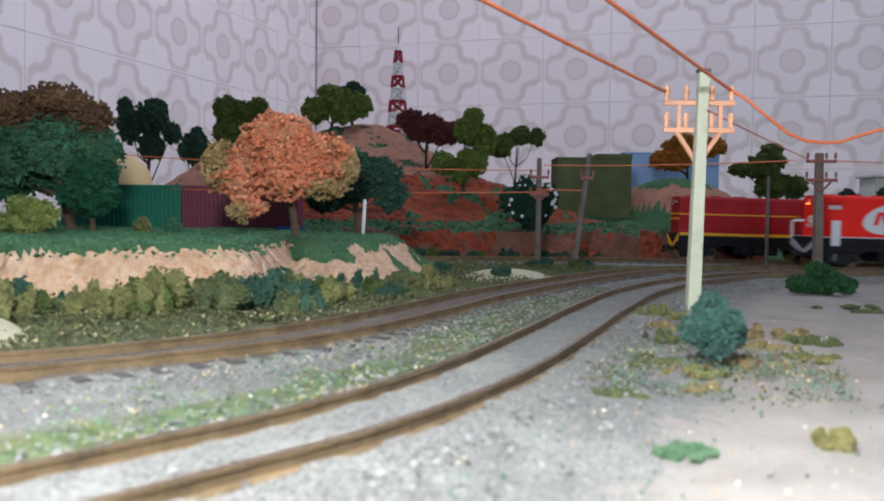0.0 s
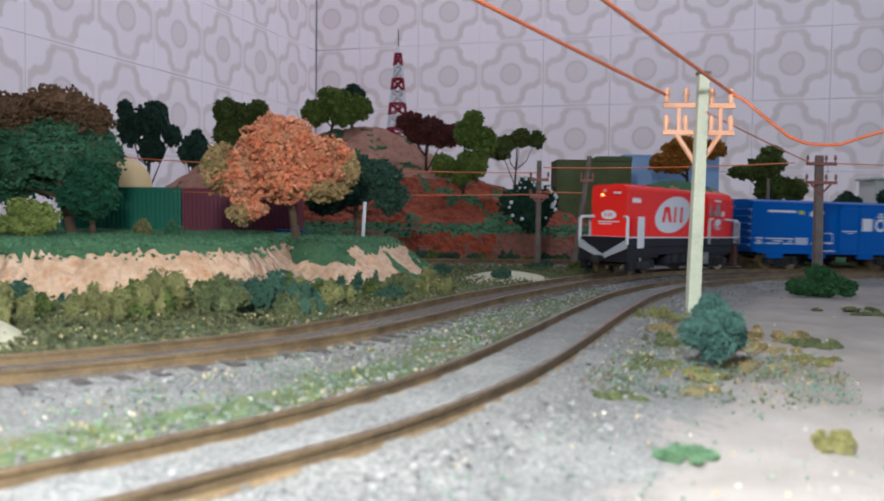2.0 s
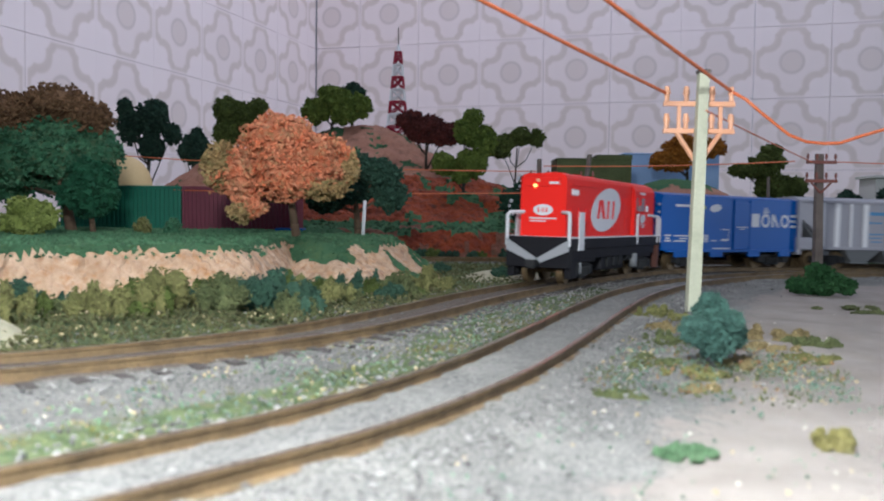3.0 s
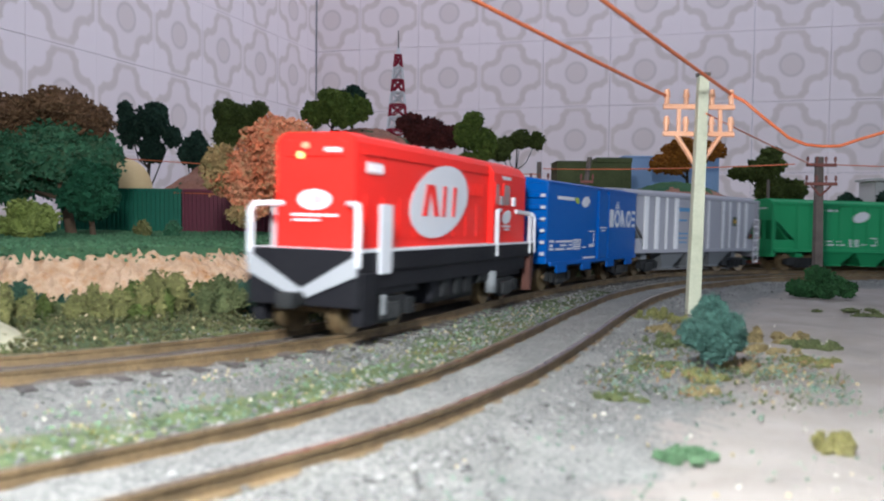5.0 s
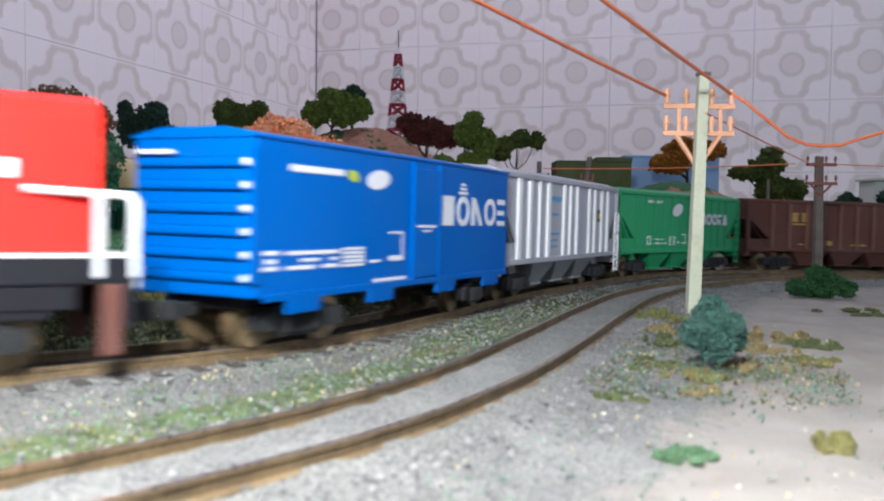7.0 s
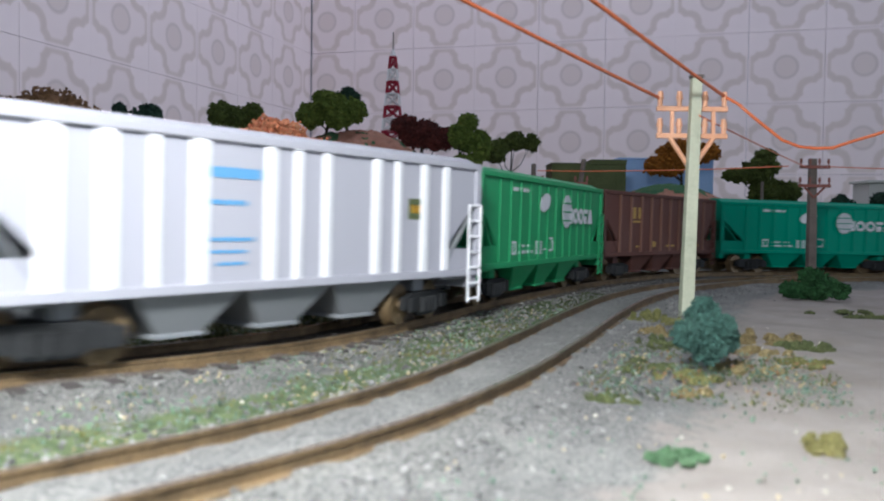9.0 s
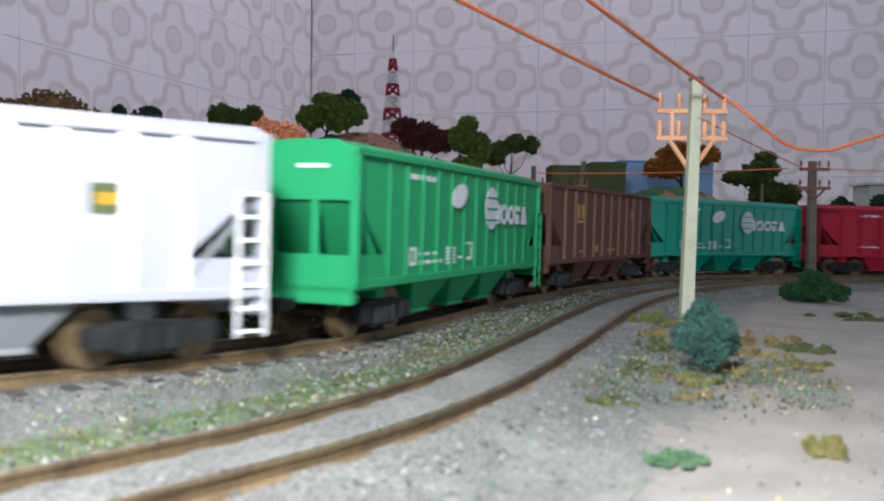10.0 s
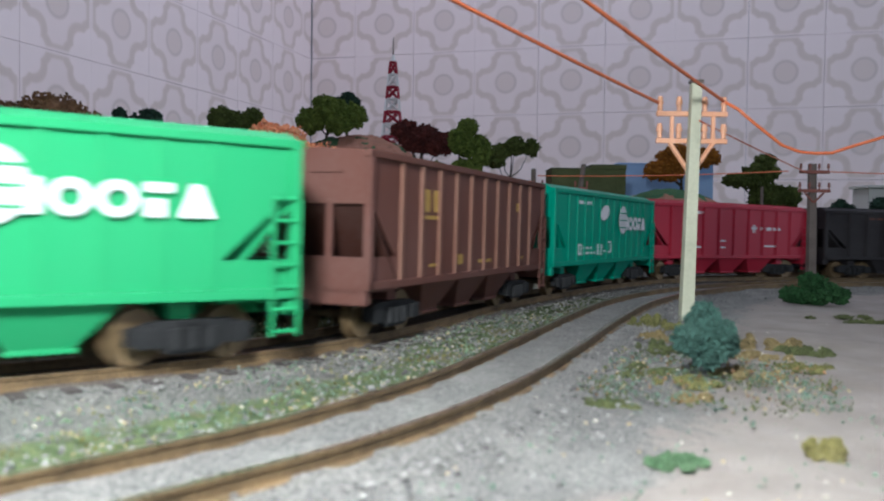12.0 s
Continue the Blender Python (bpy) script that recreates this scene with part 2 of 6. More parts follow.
def tube(name, pts, r, material, parent=None, label=""):
    """A round wire through points."""
    cu = bpy.data.curves.new(name, "CURVE")
    cu.dimensions, cu.bevel_depth, cu.bevel_resolution, cu.use_fill_caps = "3D", r, 2, True
    sp = cu.splines.new("POLY")
    sp.points.add(len(pts) - 1)
    for q, p in zip(sp.points, pts):
        q.co = (*p, 1)
    me_ob = new(name, cu)
    dg = bpy.context.evaluated_depsgraph_get()
    me = bpy.data.meshes.new_from_object(me_ob.evaluated_get(dg))
    bpy.data.objects.remove(me_ob)
    me.materials.clear()
    me.materials.append(material)
    for f in me.polygons:
        f.use_smooth = True
    ob = new(name, me)
    if parent:
        ob.parent = parent
    if label:
        ob["label"] = label
    return ob


# ---- track lines (metres, rail head at z = 0.003) ----
RAIL_Z = 0.003
MAIN = np.array([(565, 634), (466, 620), (366, 606), (268, 590), (194, 566), (130, 518), (80.5, 448), (42.9, 376.8), (13.9, 315.4), (-8.9, 257.3), (-33.3, 205.9), (-67.5, 165.5), (-107.5, 134.5), (-148.5, 107.5), (-190, 80)]) / 1000
# the board leans a little towards its right-hand side
TILT = pose(0, 0, 0, 0, 0.75, 0)


def spline(knots, n=24, before=0.0, after=0.0):
    k = np.asarray(knots, float)
    p = np.vstack([2 * k[0] - k[1], k, 2 * k[-1] - k[-2]])
    out = []
    for i in range(1, len(p) - 2):
        a, b, c, d = p[i - 1:i + 3]
        for t in np.linspace(0, 1, n, endpoint=False):
            out.append(0.5 * (2 * b + (c - a) * t + (2 * a - 5 * b + 4 * c - d) * t * t + (3 * b - a - 3 * c + d) * t ** 3))
    out.append(p[-2])
    out = np.array(out)
    head, tail = out[0] - out[1], out[-1] - out[-2]
    if before:
        out = np.vstack([out[0] + head / np.linalg.norm(head) * np.linspace(before, 0.005, int(before / 0.005))[:, None], out])
    if after:
        out = np.vstack([out, out[-1] + tail / np.linalg.norm(tail) * np.linspace(0.005, after, int(after / 0.005))[:, None]])
    return out


def along(line):
    return np.r_[0, np.cumsum(np.linalg.norm(np.diff(line, axis=0), axis=1))]


BEFORE = 1.15
MAIN_LINE = spline(MAIN, 24, BEFORE, 0.75)
MAIN_S = along(MAIN_LINE)
SIDE = np.array([(366, 562), (268, 541), (187, 498), (125.4, 430.7), (82.0, 356.5), (52.4, 283.4), (28.9, 217.3), (8.3, 163.0), (-12.7, 122.5), (-34.8, 93.3), (-53.4, 71.0)]) / 1000
SIDE_LINE = spline(SIDE, 24, 0.35, 0.25)
BACK_LINE = spline(np.array([(-420, 520), (-200, 540), (-60, 565), (45, 606), (150, 640), (260, 655), (400, 662), (560, 690)]) / 1000, 24, 0.0, 0.25)
LINES = (MAIN_LINE, SIDE_LINE, BACK_LINE)


def near_track(x, y):
    """Distance from the nearest track line, for arrays."""
    d = np.full(np.shape(x), 9.0)
    for line in LINES:
        for p in line[::3]:
            d = np.minimum(d, np.hypot(x - p[0], y - p[1]))
    return d


def fbm(x, y, z=0.0, octaves=4):
    return noise.fractal(Vector((x, y, z)), 1.0, 2.0, octaves)


# ---- the room ----
ROOM = pose(-0.316, 2.161, 0, 0, 0, -17.54)
JOINT_Z, TILE = 0.286, 0.15
FLOOR_Z, CEIL_Z = -0.80, 1.95
ROOM_X, ROOM_Y = 4.4, 5.9


def room_wall(name, m, length, first_joint, label, corner=0.0):
    """A wall in its x-z plane whose face looks along -y, with a field of glazed tiles."""
    wall = part(name, boxes((-0.1, length + 0.1, 0.006, 0.12, FLOOR_Z, CEIL_Z)), M["grout"])
    wall.matrix_world = m
    tagged(wall, label, "wall", kind="structure")
    i0, i1 = -math.ceil(first_joint / TILE), math.floor((length - first_joint) / TILE)
    bm = box(bmesh.new(), -TILE / 2 + 0.0003, TILE / 2 - 0.0003, 0.0, 0.0065, -TILE / 2 + 0.0003, TILE / 2 - 0.0003, 0.0004)
    me = bpy.data.meshes.new("tile")
    bm.to_mesh(me)
    bm.free()
    me.materials.append(M["tile"])
    for i in range(i0 - 1, i1 + 1):
        x = first_joint + (i + 0.5) * TILE
        if abs(x - corner) > 2.2:
            continue
        lo, hi = max(-TILE / 2 + 0.0006, 0.002 - x), min(TILE / 2 - 0.0006, length - 0.002 - x)
        if hi - lo < 0.004:
            continue
        mesh = me
        if hi - lo < TILE - 0.002:
            bm = box(bmesh.new(), lo, hi, 0.0, 0.0065, -TILE / 2 + 0.0006, TILE / 2 - 0.0006, 0.0006)
            mesh = bpy.data.meshes.new("tile")
            bm.to_mesh(mesh)
            bm.free()
            mesh.materials.append(M["tile"])
        shift = random.uniform(-0.0006, 0.0006)
        for j in range(-2, 6):
            ob = new("tile", mesh)
            ob.parent = wall
            ob.matrix_basis = pose(x + shift, random.uniform(-0.0003, 0.0003), JOINT_Z + (j + 0.5) * TILE)
    return wall


def room():
    room_wall("wall_north", ROOM, ROOM_X, 0.266, "wall of glazed white tiles with beige flower pattern")
    room_wall("wall_west", ROOM @ pose(0, -ROOM_Y, 0, 0, 0, 90), ROOM_Y, ROOM_Y - 0.946, "wall of glazed white tiles with beige flower pattern", ROOM_Y)
    # Unseen wall; the opening for the east light is assumed.
    ex, wy = (ROOM_X, ROOM_X + 0.12), (-1.1, -0.2)
    w = part("wall_east", boxes((*ex, -ROOM_Y - 0.1, wy[0], FLOOR_Z, CEIL_Z), (*ex, wy[1], 0.1, FLOOR_Z, CEIL_Z), (*ex, *wy, FLOOR_Z, 0.05), (*ex, *wy, 1.0, CEIL_Z)), M["plaster"])
    tagged(w, "unseen white plastered wall with an assumed narrow window opening", "wall", kind="structure").matrix_world = ROOM
    # Unseen wall; its window opening is added for the back fill.
    hole = (2.2, 3.9, 0.3, 1.6)
    w = part("wall_south", boxes((-0.1, hole[0], -ROOM_Y - 0.12, -ROOM_Y, FLOOR_Z, CEIL_Z), (hole[1], ROOM_X + 0.1, -ROOM_Y - 0.12, -ROOM_Y, FLOOR_Z, CEIL_Z),
                                 (hole[0], hole[1], -ROOM_Y - 0.12, -ROOM_Y, FLOOR_Z, hole[2]), (hole[0], hole[1], -ROOM_Y - 0.12, -ROOM_Y, hole[3], CEIL_Z)), M["plaster"])
    tagged(w, "unseen white plastered wall with an added window opening", "wall", kind="structure").matrix_world = ROOM
    f = part("floor", boxes((-0.1, ROOM_X + 0.1, -ROOM_Y - 0.1, 0.1, FLOOR_Z - 0.1, FLOOR_Z)), M["floor"])
    tagged(f, "brown floor of the room", "floor", kind="structure").matrix_world = ROOM
    c = part("ceiling", boxes((-0.1, ROOM_X + 0.1, -ROOM_Y - 0.1, 0.1, CEIL_Z, CEIL_Z + 0.1)), M["plaster"])
    tagged(c, "plain white ceiling", "ceiling", kind="structure").matrix_world = ROOM
    t = root("layout_table", TILT @ ROOM, "pine table frame that carries the railway board", "table")
    part("board", boxes((0.02, 2.9, -2.75, -0.02, -0.045, -0.016)), M["wood"], t)
    for x in (0.1, 2.8):
        for y in (-2.65, -0.12):
            part("leg", boxes((x - 0.03, x + 0.03, y - 0.03, y + 0.03, FLOOR_Z - (0.005 if x < 1 else -0.03), -0.045)), M["wood"], t)


# ---- ground ----
def ground_material():
    m, nt, b = nodes_of("railway_ground")
    co = coords(nt)
    at = nt.nodes.new("ShaderNodeAttribute")
    at.attribute_name = "zone"
    xyz = nt.nodes.new("ShaderNodeSeparateXYZ")
    nt.links.new(at.outputs["Vector"], xyz.inputs[0])
    n1, n2, n3 = tex_noise(nt, co, 45, 5, 0.65), tex_noise(nt, co, 420, 5, 0.7), tex_noise(nt, co, 1500, 3, 0.7)
    sand = mixc(nt, steps(nt, n1, 0.35, 0.7), (0.245, 0.216, 0.195), (0.322, 0.29, 0.265))
    sand = mixc(nt, mth(nt, "MULTIPLY", steps(nt, n2, 0.58, 0.7), 0.5), sand, (0.3, 0.27, 0.22))
    grit = mixc(nt, steps(nt, n3, 0.35, 0.68), (0.07, 0.071, 0.07), (0.275, 0.27, 0.25))
    grit = mixc(nt, mth(nt, "MULTIPLY", steps(nt, n1, 0.5, 0.75), 0.4), grit, (0.42, 0.415, 0.385))
    turf = mixc(nt, steps(nt, n2, 0.35, 0.65), (0.05, 0.085, 0.04), (0.15, 0.18, 0.085))
    turf = mixc(nt, mth(nt, "MULTIPLY", steps(nt, n1, 0.5, 0.65), 0.7), turf, (0.2, 0.14, 0.075))
    e = mth(nt, "MULTIPLY", mth(nt, "SUBTRACT", n2, 0.5), 0.9)
    e1 = mth(nt, "ADD", e, mth(nt, "MULTIPLY", mth(nt, "SUBTRACT", n1, 0.5), 1.6))
    col = mixc(nt, steps(nt, mth(nt, "ADD", xyz.outputs[0], e1), 0.35, 0.65), sand, grit)
    col = mixc(nt, steps(nt, mth(nt, "ADD", xyz.outputs[1], e), 0.4, 0.6), col, turf)
    dust = mixc(nt, steps(nt, n3, 0.3, 0.7), (0.055, 0.043, 0.035), (0.155, 0.122, 0.095))
    col = mixc(nt, mth(nt, "MULTIPLY", steps(nt, mth(nt, "ADD", xyz.outputs[2], mth(nt, "MULTIPLY", e, 0.5)), 0.35, 0.65), 0.85), col, dust)
    nt.links.new(col, b.inputs["Base Color"])
    b.inputs["Roughness"].default_value = 0.95
    b.inputs["Specular IOR Level"].default_value = 0.2
    bump(nt, b, mth(nt, "ADD", n3, mth(nt, "MULTIPLY", n2, 1.5)), 0.7, 0.0006)
    return m


def ground():
    xs = np.unique(np.r_[np.arange(-1.0, -0.3, 0.03), np.arange(-0.3, 0.45, 0.0035), np.arange(0.45, 2.7, 0.03)])
    ys = np.unique(np.r_[np.arange(-1.5, 0.05, 0.03), np.arange(0.05, 0.75, 0.0035), np.arange(0.75, 2.1, 0.03)])
    gx, gy = np.meshgrid(xs, ys)
    d = near_track(gx, gy)
    n = np.array([[fbm(x * 30, y * 30, 3.0, 3) for x in xs] for y in ys])
    n2 = np.array([[fbm(x * 160, y * 160, 9.0, 2) for x in xs] for y in ys])
    z = -0.0010 + 0.0012 * n + 0.00035 * n2
    bed = np.clip((0.022 - d) / 0.008, 0, 1)
    z = z * (1 - bed) + bed * (np.where(d < 0.0095, 0.0009, 0.00025) + 0.0003 * n2)
    left = gx < np.interp(gy, MAIN_LINE[::-1, 1], MAIN_LINE[::-1, 0]) - 0.012
    grit = np.clip((0.056 - d) / 0.03, 0, 1)
    turf = np.where(left & (gy < 0.6), np.clip((d - 0.012) / 0.008, 0, 1), 0.0)
    turf = np.where(gy > 0.68, 1.0, turf)
    ds = np.full(gx.shape, 9.0)
    for p in SIDE_LINE[::2]:
        ds = np.minimum(ds, np.hypot(gx - p[0], gy - p[1]))
    strip = ~left & (gx < np.interp(gy, SIDE_LINE[::-1, 1], SIDE_LINE[::-1, 0])) & (gy < 0.4)
    between = np.where(strip & (d > 0.0115), 0.72 * np.clip((d - 0.0115) / 0.003, 0, 1) * np.clip((0.042 - ds) / 0.012, 0, 1), 0)
    turf = np.maximum(turf, np.clip(between + 0.25 * n, 0, 1) * (between > 0))
    dm = np.full(gx.shape, 9.0)
    for p in np.vstack([MAIN_LINE[::2], BACK_LINE[::2]]):
        dm = np.minimum(dm, np.hypot(gx - p[0], gy - p[1]))
    dusty = np.clip((0.0125 - dm) / 0.004, 0, 1)
    nx, ny = len(xs), len(ys)
    verts = np.c_[gx.ravel(), gy.ravel(), z.ravel()]
    i = np.arange(nx * ny).reshape(ny, nx)
    faces = np.c_[i[:-1, :-1].ravel(), i[:-1, 1:].ravel(), i[1:, 1:].ravel(), i[1:, :-1].ravel()]
    # keep what lies inside the room
    inv = ROOM.inverted()
    fx = verts[:, 0] * inv[0][0] + verts[:, 1] * inv[0][1] + inv[0][3]
    fy = verts[:, 0] * inv[1][0] + verts[:, 1] * inv[1][1] + inv[1][3]
    ok = (fx > 0.004) & (fy < -0.004) & (fx < 2.9) & (fy > -2.75)
    faces = faces[ok[faces].all(axis=1)]
    me = bpy.data.meshes.new("ground")
    me.from_pydata(verts.tolist(), [], faces.tolist())
    a = me.attributes.new("zone", "FLOAT_VECTOR", "POINT")
    a.data.foreach_set("vector", np.c_[grit.ravel(), turf.ravel(), dusty.ravel()].ravel())
    me.materials.append(ground_material())
    for f in me.polygons:
        f.use_smooth = True
    ob = new("ground", me)
    ob.matrix_world = TILT
    return tagged(ob, "sand, grey ballast and flock turf of the railway board", "ground", kind="structure")


# ---- track ----
def offset_line(line, w):
    t = np.gradient(line, axis=0)
    t /= np.linalg.norm(t, axis=1)[:, None]
    return line + w * np.c_[t[:, 1], -t[:, 0]]


def rail(line, w, parent):
    prof = [(-0.00115, 0.0003), (0.00115, 0.0003), (0.00115, 0.0006), (0.0003, 0.0009), (0.0003, 0.0021), (0.00055, 0.0024), (0.00055, 0.003), (-0.00055, 0.003),
            (-0.00055, 0.0024), (-0.0003, 0.0021), (-0.0003, 0.0009), (-0.00115, 0.0006)]
    c = offset_line(line, w)
    t = np.gradient(c, axis=0)
    t /= np.linalg.norm(t, axis=1)[:, None]
    bm = bmesh.new()
    rows = [[bm.verts.new((p[0] + a * q[1], p[1] - a * q[0], z)) for a, z in prof] for p, q in zip(c, t)]
    k = len(prof)
    for r0, r1 in zip(rows[:-1], rows[1:]):
        for i in range(k):
            f = bm.faces.new((r0[i], r0[(i + 1) % k], r1[(i + 1) % k], r1[i]))
            f.material_index = 1 if i == 6 else 0
    bmesh.ops.recalc_face_normals(bm, faces=bm.faces[:])
    return part("rail", bm, (M["rail"], M["railtop"]), parent)


def track(name, line, label):
    tr = root(name, TILT, label, "railway track", "railway tracks", "structure")
    deep = 0.0011 if name == "siding_track" else 0.0
    for w in (0.00825, -0.00825):
        rail(line, w, tr)
    s = along(line)
    bm = box(bmesh.new(), -0.0014, 0.0014, -0.0145, 0.0145, -0.0016, 0.0006, 0.0002)
    me = bpy.data.meshes.new("sleeper")
    bm.to_mesh(me)
    bm.free()
    me.materials.append(M["sleeper"])
    for u in np.arange(0.004, s[-1], 0.0075):
        x, y = np.interp(u, s, line[:, 0]), np.interp(u, s, line[:, 1])
        if not (-0.3 < x < 0.5 and y > 0.03):
            continue
        x2, y2 = np.interp(u + 0.002, s, line[:, 0]), np.interp(u + 0.002, s, line[:, 1])
        ob = new("sleeper", me)
        ob.parent = tr
        ob.matrix_basis = pose(x, y, random.uniform(-0.0002, 0.0001) - deep, 0, 0, math.degrees(math.atan2(y2 - y, x2 - x)) + random.uniform(-2, 2))
    return tr


# ---- loose ground cover ----
def lump_arrays(seed, n):
    """Small irregular stones: a jittered octahedron each."""
    rng = np.random.default_rng(seed)
    base = np.array([(1, 0, 0), (-1, 0, 0), (0, 1, 0), (0, -1, 0), (0, 0, 1), (0, 0, -1)], float)
    tri = np.array([(0, 2, 4), (2, 1, 4), (1, 3, 4), (3, 0, 4), (2, 0, 5), (1, 2, 5), (3, 1, 5), (0, 3, 5)])
    v = base[None] * rng.uniform(0.6, 1.2, (n, 6, 1)) + rng.uniform(-0.3, 0.3, (n, 6, 3))
    return v, tri, rng


def scatter(name, pts, sizes, material, label, category, seed=1, flat=0.7, level=True):
    """Many tiny lumps in one mesh. pts: n x 3."""
    n = len(pts)
    v, tri, rng = lump_arrays(seed, n)
    v[:, :, 2] *= flat
    v = v * np.asarray(sizes)[:, None, None] + np.asarray(pts)[:, None, :]
    faces = (tri[None] + 6 * np.arange(n)[:, None, None]).reshape(-1, 3)
    me = bpy.data.meshes.new(name)
    me.from_pydata(v.reshape(-1, 3).tolist(), [], faces.tolist())
    me.materials.append(material)
    ob = new(name, me)
    if level:
        ob.matrix_world = TILT
    return tagged(ob, label, category, kind="stuff")


# ---- terrain pieces ----
TURF_SPOTS = []


def relief(name, x0, x1, y0, y1, step, height, materials, pick, label, category="hill", bottom=-0.008, flock=None):
    """A closed mound over a rectangle: height(x, y) gives z or None outside."""
    xs, ys = np.arange(x0, x1 + step / 2, step), np.arange(y0, y1 + step / 2, step)
    bm = bmesh.new()
    grid = {}
    for j, y in enumerate(ys):
        for i, x in enumerate(xs):
            h = height(x, y)
            if h is not None:
                grid[i, j] = bm.verts.new((x, y, h))
    for (i, j), a in list(grid.items()):
        q = [grid.get(k) for k in ((i, j), (i + 1, j), (i + 1, j + 1), (i, j + 1))]
        if all(q):
            f = bm.faces.new(q)
            f.normal_update()
            c = f.calc_center_median()
            f.material_index = pick(c.x, c.y, c.z, f.normal.z)
    edge = [e for e in bm.edges if len(e.link_faces) == 1]
    r = bmesh.ops.extrude_edge_only(bm, edges=edge)
    for v in r["geom"]:
        if isinstance(v, bmesh.types.BMVert):
            v.co.z = bottom
    bmesh.ops.recalc_face_normals(bm, faces=bm.faces[:])
    ob = root(name, Matrix(), label, category)
    if flock:
        k, key, size, thin, edge = flock
        rg = np.random.default_rng(len(bm.faces))
        spots = [(*(f.calc_center_median() + Vector(rg.uniform(-step / 2, step / 2, 3) * (1, 1, 0))),) for f in bm.faces if (f.material_index == k or f.calc_center_median().z > edge) and rg.random() < thin]
        TURF_SPOTS.append((key, np.array(spots), size))
    for k, m in enumerate(materials):
        piece = bm.copy()
        bmesh.ops.delete(piece, geom=[f for f in piece.faces if f.material_index != k], context="FACES")
        for f in piece.faces:
            f.material_index = 0
        if piece.faces:
            part(m.name, piece, m, ob, "", True)
        else:
            piece.free()
    bm.free()
    return ob


def smooth01(a, b, x):
    t = min(1.0, max(0.0, (x - a) / (b - a)))
    return t * t * (3 - 2 * t)


def craggy(x, y, k, amp):
    return amp * (fbm(x * k, y * k, 1.7, 4) + 0.5 * abs(fbm(x * k * 2.3, y * k * 2.3, 5.0, 3)))


def bank_left():
    def h(x, y):
        foot = 0.268 + 0.42 * (x + 0.15) + 0.006 * fbm(x * 60, 2.0, 0, 3)
        if x > -0.052 + 0.012 * fbm(y * 40, 1, 0, 2) or y < foot - 0.004:
            return None
        top = 0.0195 + 0.0008 * fbm(x * 25, y * 25, 0, 2)
        f = smooth01(foot, foot + 0.022, y + 0.35 * craggy(x, y, 60, 0.010))
        side = 1 - smooth01(-0.08, -0.056, x)
        return -0.002 + (top + 0.002) * f * max(side, 0.0) + (craggy(x, y, 120, 0.0022) + craggy(x + 3, y, 230, 0.0008)) * (f < 0.98 or side < 0.97)
    relief("rock_bank", -0.36, -0.04, 0.19, 0.70, 0.0019, h, (M["rock"], M["turf"]),
           lambda x, y, z, n: 1 if z > 0.0168 + 0.0011 * fbm(x * 70, y * 70, 0, 2) else 0, "tan rock bank with a green turf top", "bank", flock=(1, "turf_a", 0.0012, 0.6, 0.0145))


def bank_right():
    def h(x, y):
        cx, cy = -0.052, 0.45
        dx, dy = (x - cx) / (0.052 if x > cx else 0.05), (y - cy) / (0.075 if y < cy else 0.14)
        r = math.hypot(dx, dy) + 0.06 * fbm(x * 70, y * 70, 4, 3)
        if r > 1.08:
            return None
        return -0.002 + 0.0215 * (1 - smooth01(0.45, 1.05, r)) + craggy(x, y, 200, 0.0007)
    relief("turf_mound", -0.11, 0.01, 0.36, 0.61, 0.0016, h, (M["turf"], M["rock"]),
           lambda x, y, z, n: 1 if (z < 0.0165 and y < 0.46 and fbm(x * 45, y * 45, 8, 3) + (0.35 if x > -0.03 else -0.16) > 0.02 and x > -0.078) else 0, "green turf mound with bare tan rock patches", "bank", flock=(0, "turf_a", 0.001, 0.5, 0.0155))


